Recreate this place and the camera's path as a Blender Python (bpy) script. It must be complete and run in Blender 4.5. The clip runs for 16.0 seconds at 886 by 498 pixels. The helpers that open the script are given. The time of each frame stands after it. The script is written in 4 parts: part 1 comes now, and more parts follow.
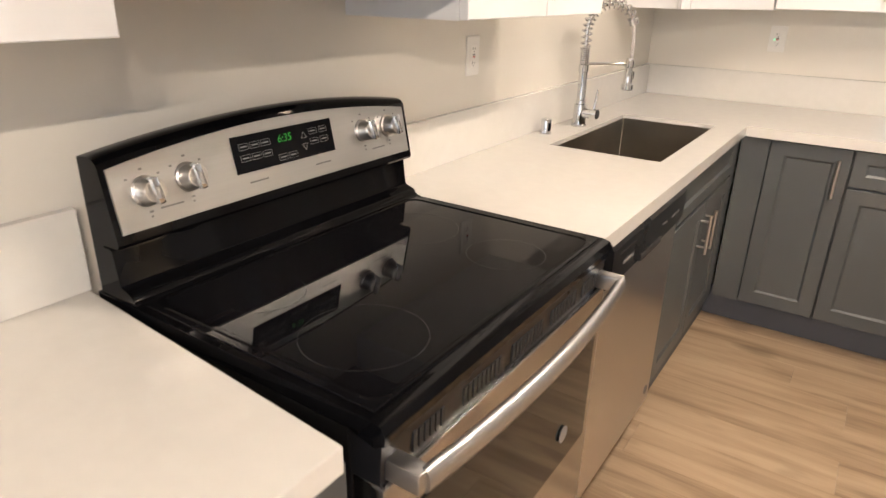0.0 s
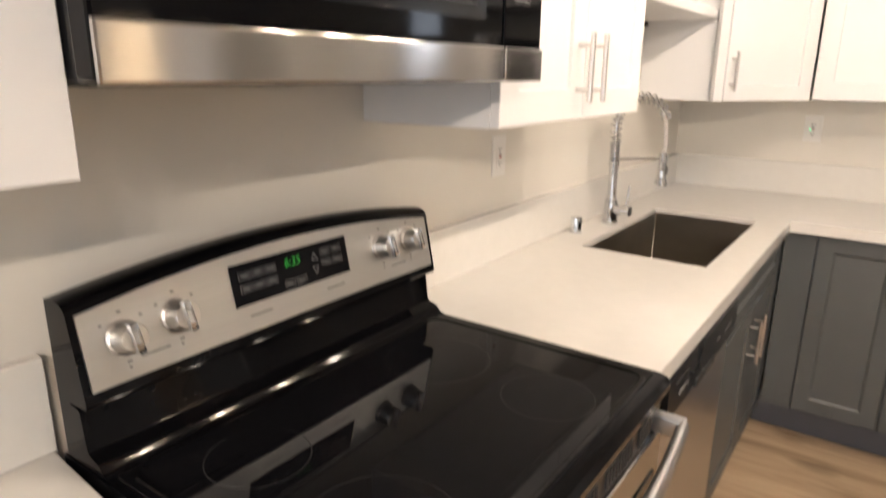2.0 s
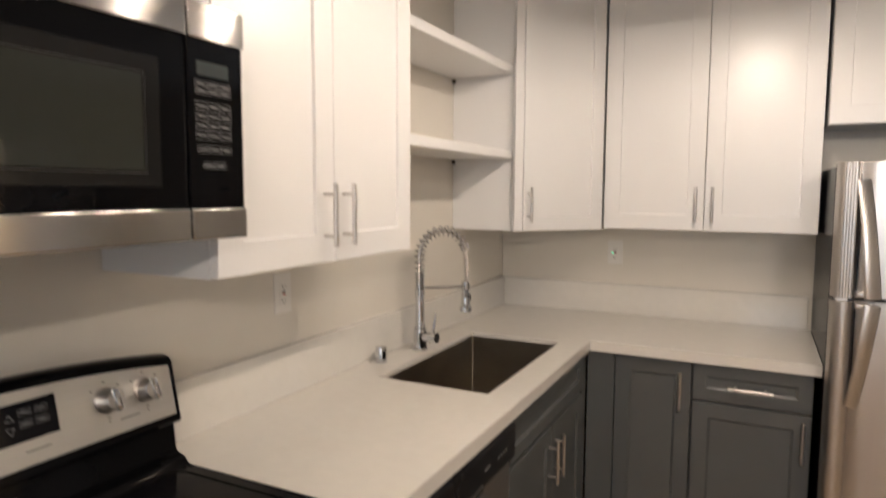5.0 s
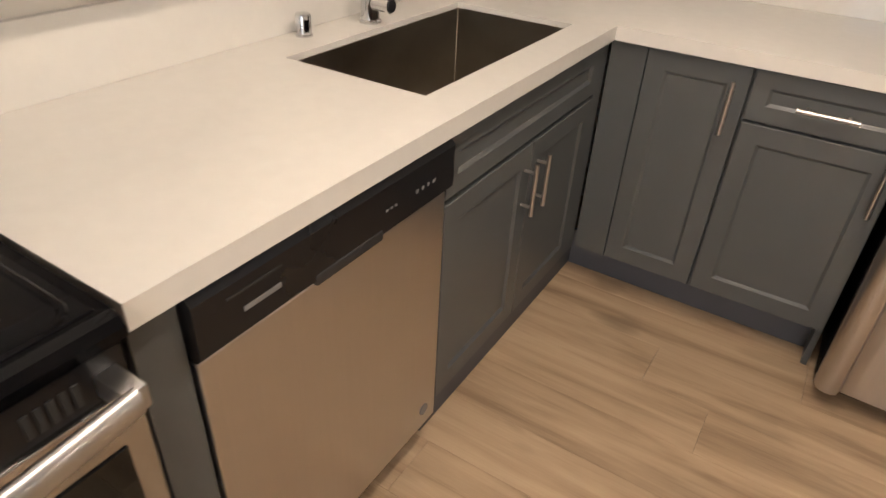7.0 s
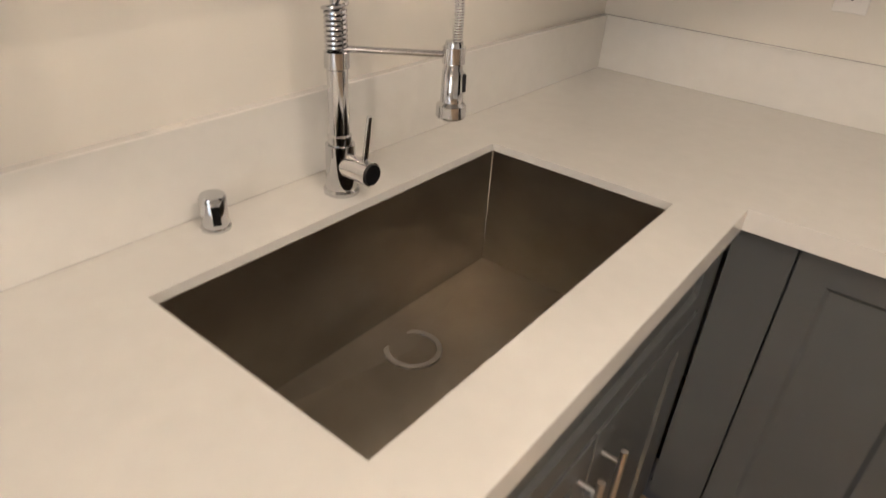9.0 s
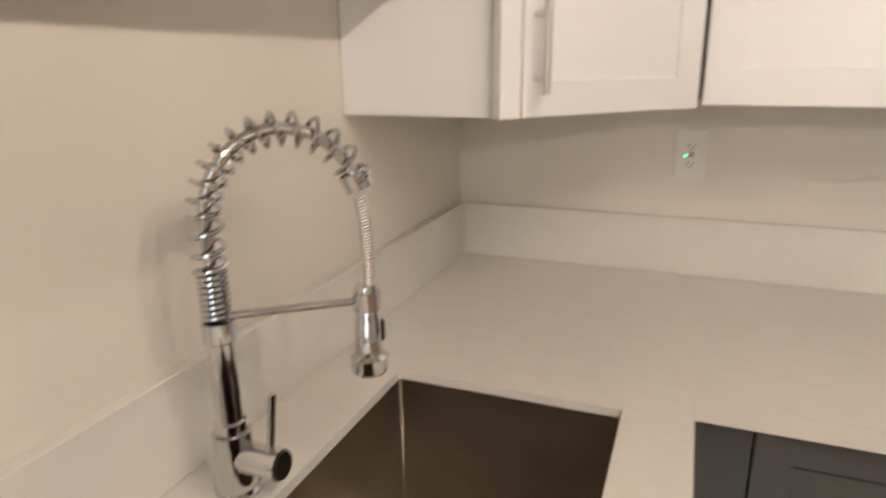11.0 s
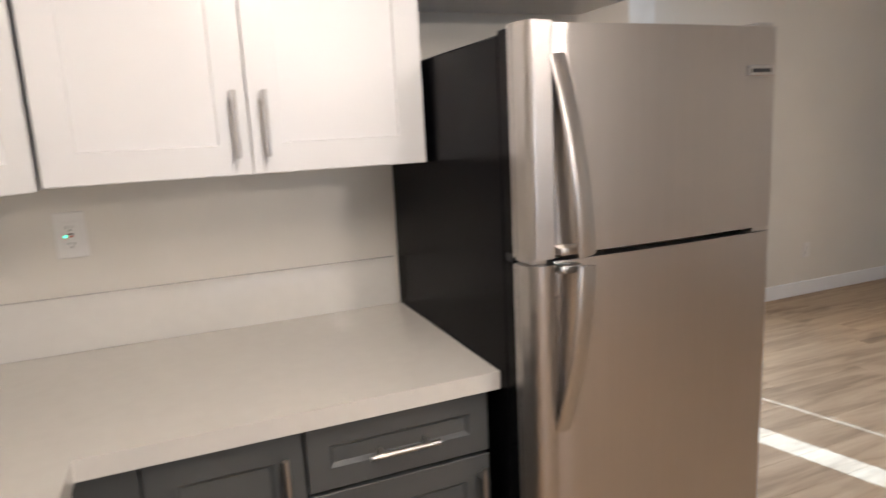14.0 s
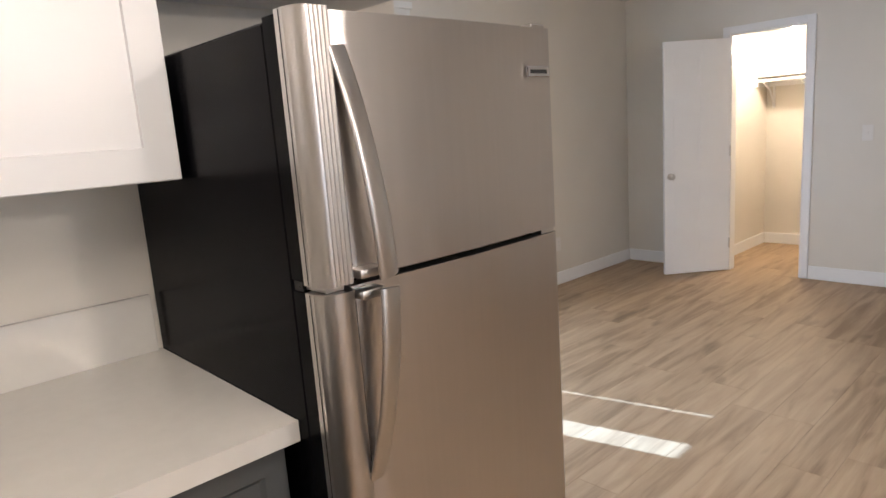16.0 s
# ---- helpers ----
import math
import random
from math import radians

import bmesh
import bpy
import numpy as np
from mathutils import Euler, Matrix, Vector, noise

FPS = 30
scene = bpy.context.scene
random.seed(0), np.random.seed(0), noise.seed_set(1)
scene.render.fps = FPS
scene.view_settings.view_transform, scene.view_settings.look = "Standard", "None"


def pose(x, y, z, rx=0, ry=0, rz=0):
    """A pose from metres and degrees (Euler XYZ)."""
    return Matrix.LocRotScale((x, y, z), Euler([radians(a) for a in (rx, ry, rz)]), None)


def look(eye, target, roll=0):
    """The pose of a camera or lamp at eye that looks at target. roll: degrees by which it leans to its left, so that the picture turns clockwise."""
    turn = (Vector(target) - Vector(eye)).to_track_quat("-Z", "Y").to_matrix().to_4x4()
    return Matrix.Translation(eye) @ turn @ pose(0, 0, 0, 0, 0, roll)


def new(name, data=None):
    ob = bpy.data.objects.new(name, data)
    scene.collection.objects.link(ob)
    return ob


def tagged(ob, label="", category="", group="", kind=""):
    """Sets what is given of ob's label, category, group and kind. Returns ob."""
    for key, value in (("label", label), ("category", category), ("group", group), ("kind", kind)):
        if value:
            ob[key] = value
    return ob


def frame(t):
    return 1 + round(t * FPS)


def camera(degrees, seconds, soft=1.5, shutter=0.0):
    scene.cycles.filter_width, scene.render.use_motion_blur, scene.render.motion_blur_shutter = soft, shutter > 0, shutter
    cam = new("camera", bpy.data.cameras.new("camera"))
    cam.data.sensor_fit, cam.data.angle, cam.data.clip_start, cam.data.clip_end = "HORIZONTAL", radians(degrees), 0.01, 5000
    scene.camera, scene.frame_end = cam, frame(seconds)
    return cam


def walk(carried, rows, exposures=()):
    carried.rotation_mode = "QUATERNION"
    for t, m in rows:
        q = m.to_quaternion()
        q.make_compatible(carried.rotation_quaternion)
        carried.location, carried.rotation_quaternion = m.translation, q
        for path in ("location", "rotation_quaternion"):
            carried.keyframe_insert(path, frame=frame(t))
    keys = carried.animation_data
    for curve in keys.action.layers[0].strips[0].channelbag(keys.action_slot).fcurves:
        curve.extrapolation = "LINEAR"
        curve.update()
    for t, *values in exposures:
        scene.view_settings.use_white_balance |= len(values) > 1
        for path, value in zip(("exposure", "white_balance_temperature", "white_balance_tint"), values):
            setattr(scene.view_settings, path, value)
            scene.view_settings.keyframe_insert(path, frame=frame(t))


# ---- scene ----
cam = camera(69.5, 16.0, shutter=0.5)
METRES, EYE, TILT, LEAN, TURN = 8.0, 1.5, 0.0, 0.0, 37.7
PATH = [
    (0, (1.061, -3.496, 1.405), (0.034, -1.956, 0.648), 1.3),
    (0.5, (0.92, -3.395, 1.402), (-0.045, -1.843, 0.59), 1.9),
    (1, (0.859, -3.336, 1.389), (-0.081, -1.779, 0.556), 2.5),
    (1.5, (0.859, -3.331, 1.399), (-0.103, -1.754, 0.633), 2.6),
    (2, (0.934, -3.35, 1.443), (-0.183, -1.779, 0.91), 0.6),
    (2.5, (1.035, -3.353, 1.512), (-0.281, -1.868, 1.264), -0.3),
    (3, (1.12, -3.376, 1.566), (-0.281, -1.949, 1.59), -1.4),
    (3.5, (1.138, -3.394, 1.576), (-0.286, -1.996, 1.711), -0.8),
    (4, (1.146, -3.384, 1.569), (-0.215, -1.924, 1.695), -1.0),
    (4.5, (1.206, -3.299, 1.553), (0.088, -1.641, 1.581), -0.3),
    (5, (1.237, -3.205, 1.512), (0.348, -1.422, 1.332), 0.3),
    (7.3, (1.212, -2.425, 1.359), (0.324, -1.039, 0.223), 4.4),
    (7.5, (1.222, -2.363, 1.366), (0.288, -0.993, 0.248), 4.9),
    (8, (1.107, -2.141, 1.368), (0.096, -0.784, 0.3), 3.9),
    (8.2, (1.037, -2.049, 1.385), (0.006, -0.696, 0.333), 3.9),
    (10.3, (0.6, -1.642, 1.395), (-0.347, -0.116, 0.514), 0.8),
    (10.5, (0.576, -1.658, 1.403), (-0.296, -0.035, 0.624), 1.0),
    (10.6, (0.593, -1.658, 1.418), (-0.277, -0.019, 0.672), 0.2),
    (11, (0.6, -1.668, 1.433), (-0.102, 0.12, 0.874), -0.5),
    (11.5, (0.647, -1.723, 1.442), (0.165, 0.177, 1.045), -1.1),
    (12, (0.686, -1.805, 1.45), (0.355, 0.131, 1.071), -2.0),
    (12.5, (0.714, -1.839, 1.434), (0.596, 0.117, 1.035), -2.6),
    (13, (0.776, -1.85, 1.439), (0.926, 0.095, 0.999), -3.1),
    (13.5, (0.811, -1.833, 1.425), (1.274, 0.068, 1.01), -3.1),
    (14, (0.861, -1.832, 1.429), (1.6, -0.01, 1.062), -2.9),
    (14.5, (0.9, -1.766, 1.437), (1.919, -0.073, 1.129), -3.1),
    (15, (0.936, -1.716, 1.44), (2.123, -0.133, 1.147), -3.7),
    (15.5, (0.934, -1.685, 1.431), (2.227, -0.195, 1.101), -3.9),
    (16, (0.92, -1.661, 1.417), (2.256, -0.22, 1.045), -4.1),
]
EXPOSURES = [(0, 2.02), (1.5, 2.02), (2.5, 1.45), (3.0, 0.88), (4.0, 0.85), (5.0, 1.12), (7.5, 1.66), (8.2, 1.42), (10.5, 1.43), (11.5, 1.20), (12.5, 1.34), (14.0, 1.44), (16.0, 1.42)]
walk(cam, [(t, look(eye, target, roll)) for t, eye, target, roll in PATH], [(t, stops, 6350 if t < 12 else 5900, 14) for t, stops in EXPOSURES])

# world, sun, large lights
world = bpy.data.worlds.new("sky")
scene.world = world
world.use_nodes = True
sky = world.node_tree.nodes.new("ShaderNodeTexSky")
sky.sky_type, sky.sun_disc = "NISHITA", False
sky.sun_elevation, sky.sun_rotation = radians(42.5), radians(-14)
background = world.node_tree.nodes["Background"]
background.inputs["Strength"].default_value = 0.12
world.node_tree.links.new(sky.outputs[0], background.inputs[0])


def lamp(name, kind, m, power, colour, **more):
    data = bpy.data.lights.new(name, kind)
    data.energy, data.color = power, colour
    for key, value in more.items():
        if key == "size":
            data.shape, data.size = "RECTANGLE", value
        if key == "size_y":
            data.size_y = value
        if key == "radius":
            data.shadow_soft_size = value
        if key == "angle":
            data.angle = value
    ob = new(name, data)
    ob.matrix_basis = m
    return ob


WARM = (1.0, 0.855, 0.69)
COOL = (0.78, 0.89, 1.0)
lamp("sun", "SUN", look((-2.5, 10, 9.45), (0, 0, 0)), 5.0, (0.52, 0.75, 1.0), angle=radians(0.5))
lamp("daylight_north", "AREA", look((3.08, 1.47, 1.10), (3.08, -3, 1.10)), 17, COOL, size=1.22, size_y=2.08)
# cool fill lamp in an added, unseen window, to brighten the range wall
lamp("added_daylight_south", "AREA", look((1.75, -5.58, 1.45), (1.75, 0, 1.45)), 4, COOL, size=1.30, size_y=1.20)
HEADS = [(1.20, y) for y in (-1.22, -1.56, -1.90, -2.24)]
HEADS_2 = [(2.20, y) for y in (-4.20, -4.55, -4.90, -5.25)]
for hx, hy in HEADS:
    lamp("bulb_light", "POINT", pose(hx, hy, 2.225), 5.2, WARM, radius=0.015)
for hx, hy in HEADS_2:
    lamp("bulb_light", "POINT", pose(hx, hy, 2.205), 10.5, WARM, radius=0.015)
lamp("closet_light", "POINT", pose(7.25, 0.436, 1.95), 17, (1.0, 0.80, 0.55), radius=0.04)

# ---- materials ----


def mat(name, base, rough=0.5, metal=0.0, vary=0.06, scale=6.0, bump=0.0, bump_scale=150.0, stretch=(1, 1, 1),
        rough_vary=0.05, coat=0.0, emit=0.0, specular=0.5, ior=1.5):
    m = bpy.data.materials.new(name)
    m.use_nodes = True
    nt = m.node_tree
    n, l = nt.nodes, nt.links
    b = n["Principled BSDF"]
    b.inputs["Roughness"].default_value = rough
    b.inputs["Metallic"].default_value = metal
    b.inputs["Coat Weight"].default_value = coat
    b.inputs["Coat Roughness"].default_value = 0.05
    b.inputs["Specular IOR Level"].default_value = specular
    b.inputs["IOR"].default_value = ior
    tc = n.new("ShaderNodeTexCoord")
    mp = n.new("ShaderNodeMapping")
    mp.inputs["Scale"].default_value = stretch
    l.new(tc.outputs["Object"], mp.inputs["Vector"])
    nz = n.new("ShaderNodeTexNoise")
    nz.inputs["Scale"].default_value = scale
    nz.inputs["Detail"].default_value = 4
    l.new(mp.outputs[0], nz.inputs["Vector"])
    ramp = n.new("ShaderNodeMapRange")
    ramp.inputs["From Min"].default_value, ramp.inputs["From Max"].default_value = 0.3, 0.7
    ramp.inputs["To Min"].default_value, ramp.inputs["To Max"].default_value = 1 - vary, 1 + vary
    l.new(nz.outputs["Fac"], ramp.inputs["Value"])
    mul = n.new("ShaderNodeVectorMath")
    mul.operation = "SCALE"
    mul.inputs[0].default_value = base
    l.new(ramp.outputs[0], mul.inputs["Scale"])
    l.new(mul.outputs[0], b.inputs["Base Color"])
    rr = n.new("ShaderNodeMapRange")
    rr.inputs["From Min"].default_value, rr.inputs["From Max"].default_value = 0.3, 0.7
    rr.inputs["To Min"].default_value, rr.inputs["To Max"].default_value = max(0.0, rough - rough_vary * rough), rough + rough_vary * rough
    l.new(nz.outputs["Fac"], rr.inputs["Value"])
    l.new(rr.outputs[0], b.inputs["Roughness"])
    if bump:
        fine = n.new("ShaderNodeTexNoise")
        fine.inputs["Scale"].default_value = bump_scale
        fine.inputs["Detail"].default_value = 3
        l.new(mp.outputs[0], fine.inputs["Vector"])
        bp = n.new("ShaderNodeBump")
        bp.inputs["Strength"].default_value = bump
        bp.inputs["Distance"].default_value = 0.001
        l.new(fine.outputs["Fac"], bp.inputs["Height"])
        l.new(bp.outputs[0], b.inputs["Normal"])
    if emit:
        b.inputs["Emission Color"].default_value = (*base, 1)
        b.inputs["Emission Strength"].default_value = emit
    return m


def brushed(m, amount=1.0):
    """Makes the gloss of a steel spread upright, as across a level brushed grain."""
    n, l = m.node_tree.nodes, m.node_tree.links
    tan = n.new("ShaderNodeTangent")
    tan.direction_type, tan.axis = "RADIAL", "Z"
    n["Principled BSDF"].inputs["Anisotropic"].default_value = amount
    n["Principled BSDF"].inputs["Anisotropic Rotation"].default_value = 0.25
    l.new(tan.outputs[0], n["Principled BSDF"].inputs["Tangent"])
    return m


def wood_floor():
    m = bpy.data.materials.new("oak_plank")
    m.use_nodes = True
    n, l = m.node_tree.nodes, m.node_tree.links
    b = n["Principled BSDF"]
    tc, info = n.new("ShaderNodeTexCoord"), n.new("ShaderNodeObjectInfo")
    off = n.new("ShaderNodeVectorMath")
    off.operation = "SCALE"
    off.inputs[0].default_value = (37.0, 91.0, 53.0)
    l.new(info.outputs["Random"], off.inputs["Scale"])
    add = n.new("ShaderNodeVectorMath")
    l.new(tc.outputs["Object"], add.inputs[0])
    l.new(off.outputs[0], add.inputs[1])

    def grain(stretch, scale, detail, distortion=0.0):
        mp = n.new("ShaderNodeMapping")
        mp.inputs["Scale"].default_value = stretch
        l.new(add.outputs[0], mp.inputs["Vector"])
        z = n.new("ShaderNodeTexNoise")
        z.inputs["Scale"].default_value, z.inputs["Detail"].default_value = scale, detail
        z.inputs["Distortion"].default_value = distortion
        l.new(mp.outputs[0], z.inputs["Vector"])
        return z

    broad, fine, knots = grain((0.45, 4.5, 1), 3.2, 5, 0.8), grain((1.2, 38, 1), 6.0, 4), grain((1.1, 2.8, 1), 2.1, 2, 0.3)
    ramp = n.new("ShaderNodeValToRGB")
    ramp.color_ramp.elements[0].position, ramp.color_ramp.elements[0].color = 0.29, (0.285, 0.195, 0.120, 1)
    ramp.color_ramp.elements[1].position, ramp.color_ramp.elements[1].color = 0.71, (0.52, 0.380, 0.246, 1)
    mid = ramp.color_ramp.elements.new(0.48)
    mid.color = (0.425, 0.302, 0.191, 1)
    mix = n.new("ShaderNodeMath")
    mix.operation = "MULTIPLY_ADD"
    mix.inputs[1].default_value, mix.inputs[2].default_value = 0.25, -0.125
    l.new(fine.outputs["Fac"], mix.inputs[0])
    mix2 = n.new("ShaderNodeMath")
    l.new(mix.outputs[0], mix2.inputs[0])
    l.new(broad.outputs["Fac"], mix2.inputs[1])
    tone = n.new("ShaderNodeMath")
    tone.operation = "MULTIPLY_ADD"
    tone.inputs[1].default_value, tone.inputs[2].default_value = 0.14, -0.07
    l.new(info.outputs["Random"], tone.inputs[0])
    mix3 = n.new("ShaderNodeMath")
    l.new(mix2.outputs[0], mix3.inputs[0])
    l.new(tone.outputs[0], mix3.inputs[1])
    l.new(mix3.outputs[0], ramp.inputs["Fac"])
    dark = n.new("ShaderNodeMapRange")
    dark.inputs["From Min"].default_value, dark.inputs["From Max"].default_value = 0.62, 0.76
    dark.inputs["To Min"].default_value, dark.inputs["To Max"].default_value = 1.0, 0.60
    l.new(knots.outputs["Fac"], dark.inputs["Value"])
    sc = n.new("ShaderNodeVectorMath")
    sc.operation = "SCALE"
    l.new(ramp.outputs["Color"], sc.inputs[0])
    l.new(dark.outputs[0], sc.inputs["Scale"])
    l.new(sc.outputs[0], b.inputs["Base Color"])
    b.inputs["Roughness"].default_value = 0.48
    b.inputs["Specular IOR Level"].default_value = 0.3
    bp = n.new("ShaderNodeBump")
    bp.inputs["Strength"].default_value, bp.inputs["Distance"].default_value = 0.25, 0.001
    l.new(fine.outputs["Fac"], bp.inputs["Height"])
    l.new(bp.outputs[0], b.inputs["Normal"])
    return m


PAINT = mat("cream_wall_paint", (0.72, 0.680, 0.612), 0.36, vary=0.02, scale=2.5, bump=0.12, bump_scale=220)
CEILING = mat("ceiling_paint", (0.60, 0.585, 0.555), 0.8, vary=0.02, bump=0.25, bump_scale=120)
TRIM = mat("white_trim_paint", (0.86, 0.86, 0.865), 0.35, vary=0.01)
WHITE = mat("white_cabinet_lacquer", (0.79, 0.785, 0.78), 0.30, vary=0.012, scale=3, bump=0.03)
GREY = mat("grey_cabinet_lacquer", (0.080, 0.085, 0.085), 0.40, vary=0.04, scale=3, bump=0.03)
KICK = mat("dark_toe_kick", (0.075, 0.08, 0.095), 0.5, vary=0.06)
QUARTZ = mat("cream_quartz", (0.70, 0.675, 0.63), 0.035, vary=0.018, scale=30, rough_vary=0.02)
STEEL_H = brushed(mat("brushed_steel", (0.46, 0.445, 0.43), 0.14, 1.0, vary=0.02, scale=5, bump=0.03, bump_scale=60, stretch=(1, 1, 30)))
STEEL_V = mat("satin_steel", (0.58, 0.55, 0.525), 0.30, 1.0, vary=0.015, scale=3, bump=0.04, bump_scale=60, stretch=(30, 30, 1))
RANGE_STEEL = mat("range_panel_steel", (0.55, 0.55, 0.54), 0.38, 1.0, vary=0.03, scale=5, bump=0.05, bump_scale=60, stretch=(1, 1, 30))
SINK_STEEL = brushed(mat("sink_steel", (0.36, 0.325, 0.275), 0.30, 1.0, vary=0.14, scale=4.5, rough_vary=0.08, bump=0.03, bump_scale=60, stretch=(1, 1, 1.5)), 0.35)
NICKEL = mat("brushed_nickel", (0.60, 0.575, 0.55), 0.32, 1.0, vary=0.005, rough_vary=0.0)
SATIN = mat("satin_handle_metal", (0.52, 0.515, 0.51), 0.34, 1.0, vary=0.005, rough_vary=0.0)
CHROME = mat("polished_chrome", (0.64, 0.64, 0.65), 0.05, 1.0, vary=0.02)
BLACK = mat("black_enamel", (0.003, 0.003, 0.0035), 0.06, vary=0.1, rough_vary=0.02, ior=1.21)
BLACK_SATIN = mat("black_satin_plastic", (0.008, 0.008, 0.009), 0.28, vary=0.1, bump=0.05, specular=0.3)
FRIDGE_SIDE = mat("black_textured_side", (0.004, 0.004, 0.005), 0.22, vary=0.15, bump=0.05, bump_scale=500, ior=1.12)
GLASS_TOP = mat("black_ceramic_glass", (0.005, 0.005, 0.006), 0.03, vary=0.1, rough_vary=0.02, ior=1.21)
DARK_WINDOW = mat("dark_tinted_window", (0.006, 0.0065, 0.006), 0.04, vary=0.05, rough_vary=0.01, specular=0.4)
MARK = mat("printed_grey_marks", (0.19, 0.19, 0.19), 0.5)
MARK_DIM = mat("faint_printed_marks", (0.035, 0.035, 0.034), 0.3)
RING = mat("burner_ring_marks", (0.032, 0.032, 0.032), 0.2)
PLATE = mat("white_wall_plate", (0.78, 0.755, 0.72), 0.3, vary=0.01)
SLOT = mat("dark_slot", (0.02, 0.02, 0.02), 0.6)
RED = mat("red_button", (0.45, 0.05, 0.03), 0.4)
GREEN_LED = mat("green_led", (0.05, 1.0, 0.45), 0.4, emit=2.0)
GREEN_DIGIT = mat("green_digits", (0.004, 0.16, 0.012), 0.4, emit=0.30)
MICROWAVE_FRAME = mat("dark_grey_window_bevel", (0.009, 0.009, 0.0088), 0.16, vary=0.05, specular=0.22)
MICROWAVE_MESH = mat("grey_green_inner_window", (0.022, 0.024, 0.020), 0.06, vary=0.05, rough_vary=0.01, specular=0.3)
LCD = mat("grey_lcd", (0.028, 0.034, 0.032), 0.2)
SHADE = mat("lit_frosted_shade", (0.50, 0.44, 0.36), 0.4, emit=2.0)
BULB = mat("lit_bulb", (1.0, 0.82, 0.58), 0.4, emit=10.0)
BRONZE = mat("dark_bronze", (0.10, 0.085, 0.07), 0.4, 0.8)
BLIND = mat("white_blind", (0.75, 0.75, 0.73), 0.5)
WOOD = wood_floor()
SUBFLOOR = mat("dark_underlay", (0.10, 0.075, 0.05), 0.7)
GROUND = mat("concrete_ground", (0.32, 0.31, 0.29), 0.85, vary=0.15, scale=2, bump=0.3)
RAW = mat("raw_wood_edge", (0.30, 0.20, 0.11), 0.6, vary=0.15, stretch=(1, 8, 1))
GLASS = bpy.data.materials.new("clear_glass")
GLASS.use_nodes = True
GLASS.node_tree.nodes["Principled BSDF"].inputs["Transmission Weight"].default_value = 1.0
GLASS.node_tree.nodes["Principled BSDF"].inputs["Roughness"].default_value = 0.0

# ---- mesh helpers ----


def part(name, bm, material, parent=None, label="", kind="", smooth=False):
    me = bpy.data.meshes.new(name)
    bmesh.ops.recalc_face_normals(bm, faces=bm.faces)
    bm.to_mesh(me)
    bm.free()
    me.materials.append(material)
    if smooth:
        me.shade_smooth()
        me.set_sharp_from_angle(angle=radians(35))
        if smooth != "all":
            for p in me.polygons:
                if p.area > 0.003:
                    p.use_smooth = False
    ob = new(name, me)
    ob.parent = parent
    return tagged(ob, label=label, kind=kind)


def thing(name, m, label, category, group=""):
    ob = new(name)
    ob.empty_display_size = 0.1
    ob.matrix_basis = m
    return tagged(ob, label=label, category=category, group=group)


def add_box(bm, x0, x1, y0, y1, z0, z1, bevel=0.0, seg=1):
    r = bmesh.ops.create_cube(bm, size=1.0, matrix=Matrix.LocRotScale(((x0 + x1) / 2, (y0 + y1) / 2, (z0 + z1) / 2), None,
                              (abs(x1 - x0), abs(y1 - y0), abs(z1 - z0))))
    if bevel:
        edges = list({e for v in r["verts"] for e in v.link_edges})
        bmesh.ops.bevel(bm, geom=edges, offset=bevel, segments=seg, affect="EDGES", profile=0.5)
    return bm


def box(*a, **k):
    return add_box(bmesh.new(), *a, **k)


def add_cyl(bm, p, q, r, r2=None, seg=20, caps=True):
    p, q = Vector(p), Vector(q)
    m = Matrix.Translation((p + q) / 2) @ (q - p).to_track_quat("Z", "Y").to_matrix().to_4x4()
    bmesh.ops.create_cone(bm, cap_ends=caps, segments=seg, radius1=r, radius2=r if r2 is None else r2, depth=(q - p).length, matrix=m)
    return bm


def cyl(*a, **k):
    return add_cyl(bmesh.new(), *a, **k)


def add_tube(bm, pts, rx, ry=None, seg=12, up=(0, 0, 1), caps=True):
    """A tube along points, of elliptic section rx across and ry along 'up'."""
    pts = [Vector(p) for p in pts]
    rings = []
    for i, p in enumerate(pts):
        d = (pts[min(i + 1, len(pts) - 1)] - pts[max(i - 1, 0)]).normalized()
        side = d.cross(Vector(up)).normalized()
        u = side.cross(d).normalized()
        a = rx[i] if isinstance(rx, list) else rx
        b = a if ry is None else (ry[i] if isinstance(ry, list) else ry)
        rings.append([bm.verts.new(p + side * a * math.cos(t) + u * b * math.sin(t)) for t in (2 * math.pi * k / seg for k in range(seg))])
    for r0, r1 in zip(rings, rings[1:]):
        for k in range(seg):
            bm.faces.new((r0[k], r0[(k + 1) % seg], r1[(k + 1) % seg], r1[k]))
    if caps:
        bm.faces.new(list(reversed(rings[0])))
        bm.faces.new(rings[-1])
    return bm


def tube(*a, **k):
    return add_tube(bmesh.new(), *a, **k)


def prism(poly, z0, z1):
    """A flat shape in x, y, drawn up from z0 to z1."""
    bm = bmesh.new()
    low, high = [bm.verts.new((x, y, z0)) for x, y in poly], [bm.verts.new((x, y, z1)) for x, y in poly]
    n = len(poly)
    for k in range(n):
        bm.faces.new((low[k], low[(k + 1) % n], high[(k + 1) % n], high[k]))
    bm.faces.new(list(reversed(low)))
    bm.faces.new(high)
    return bm


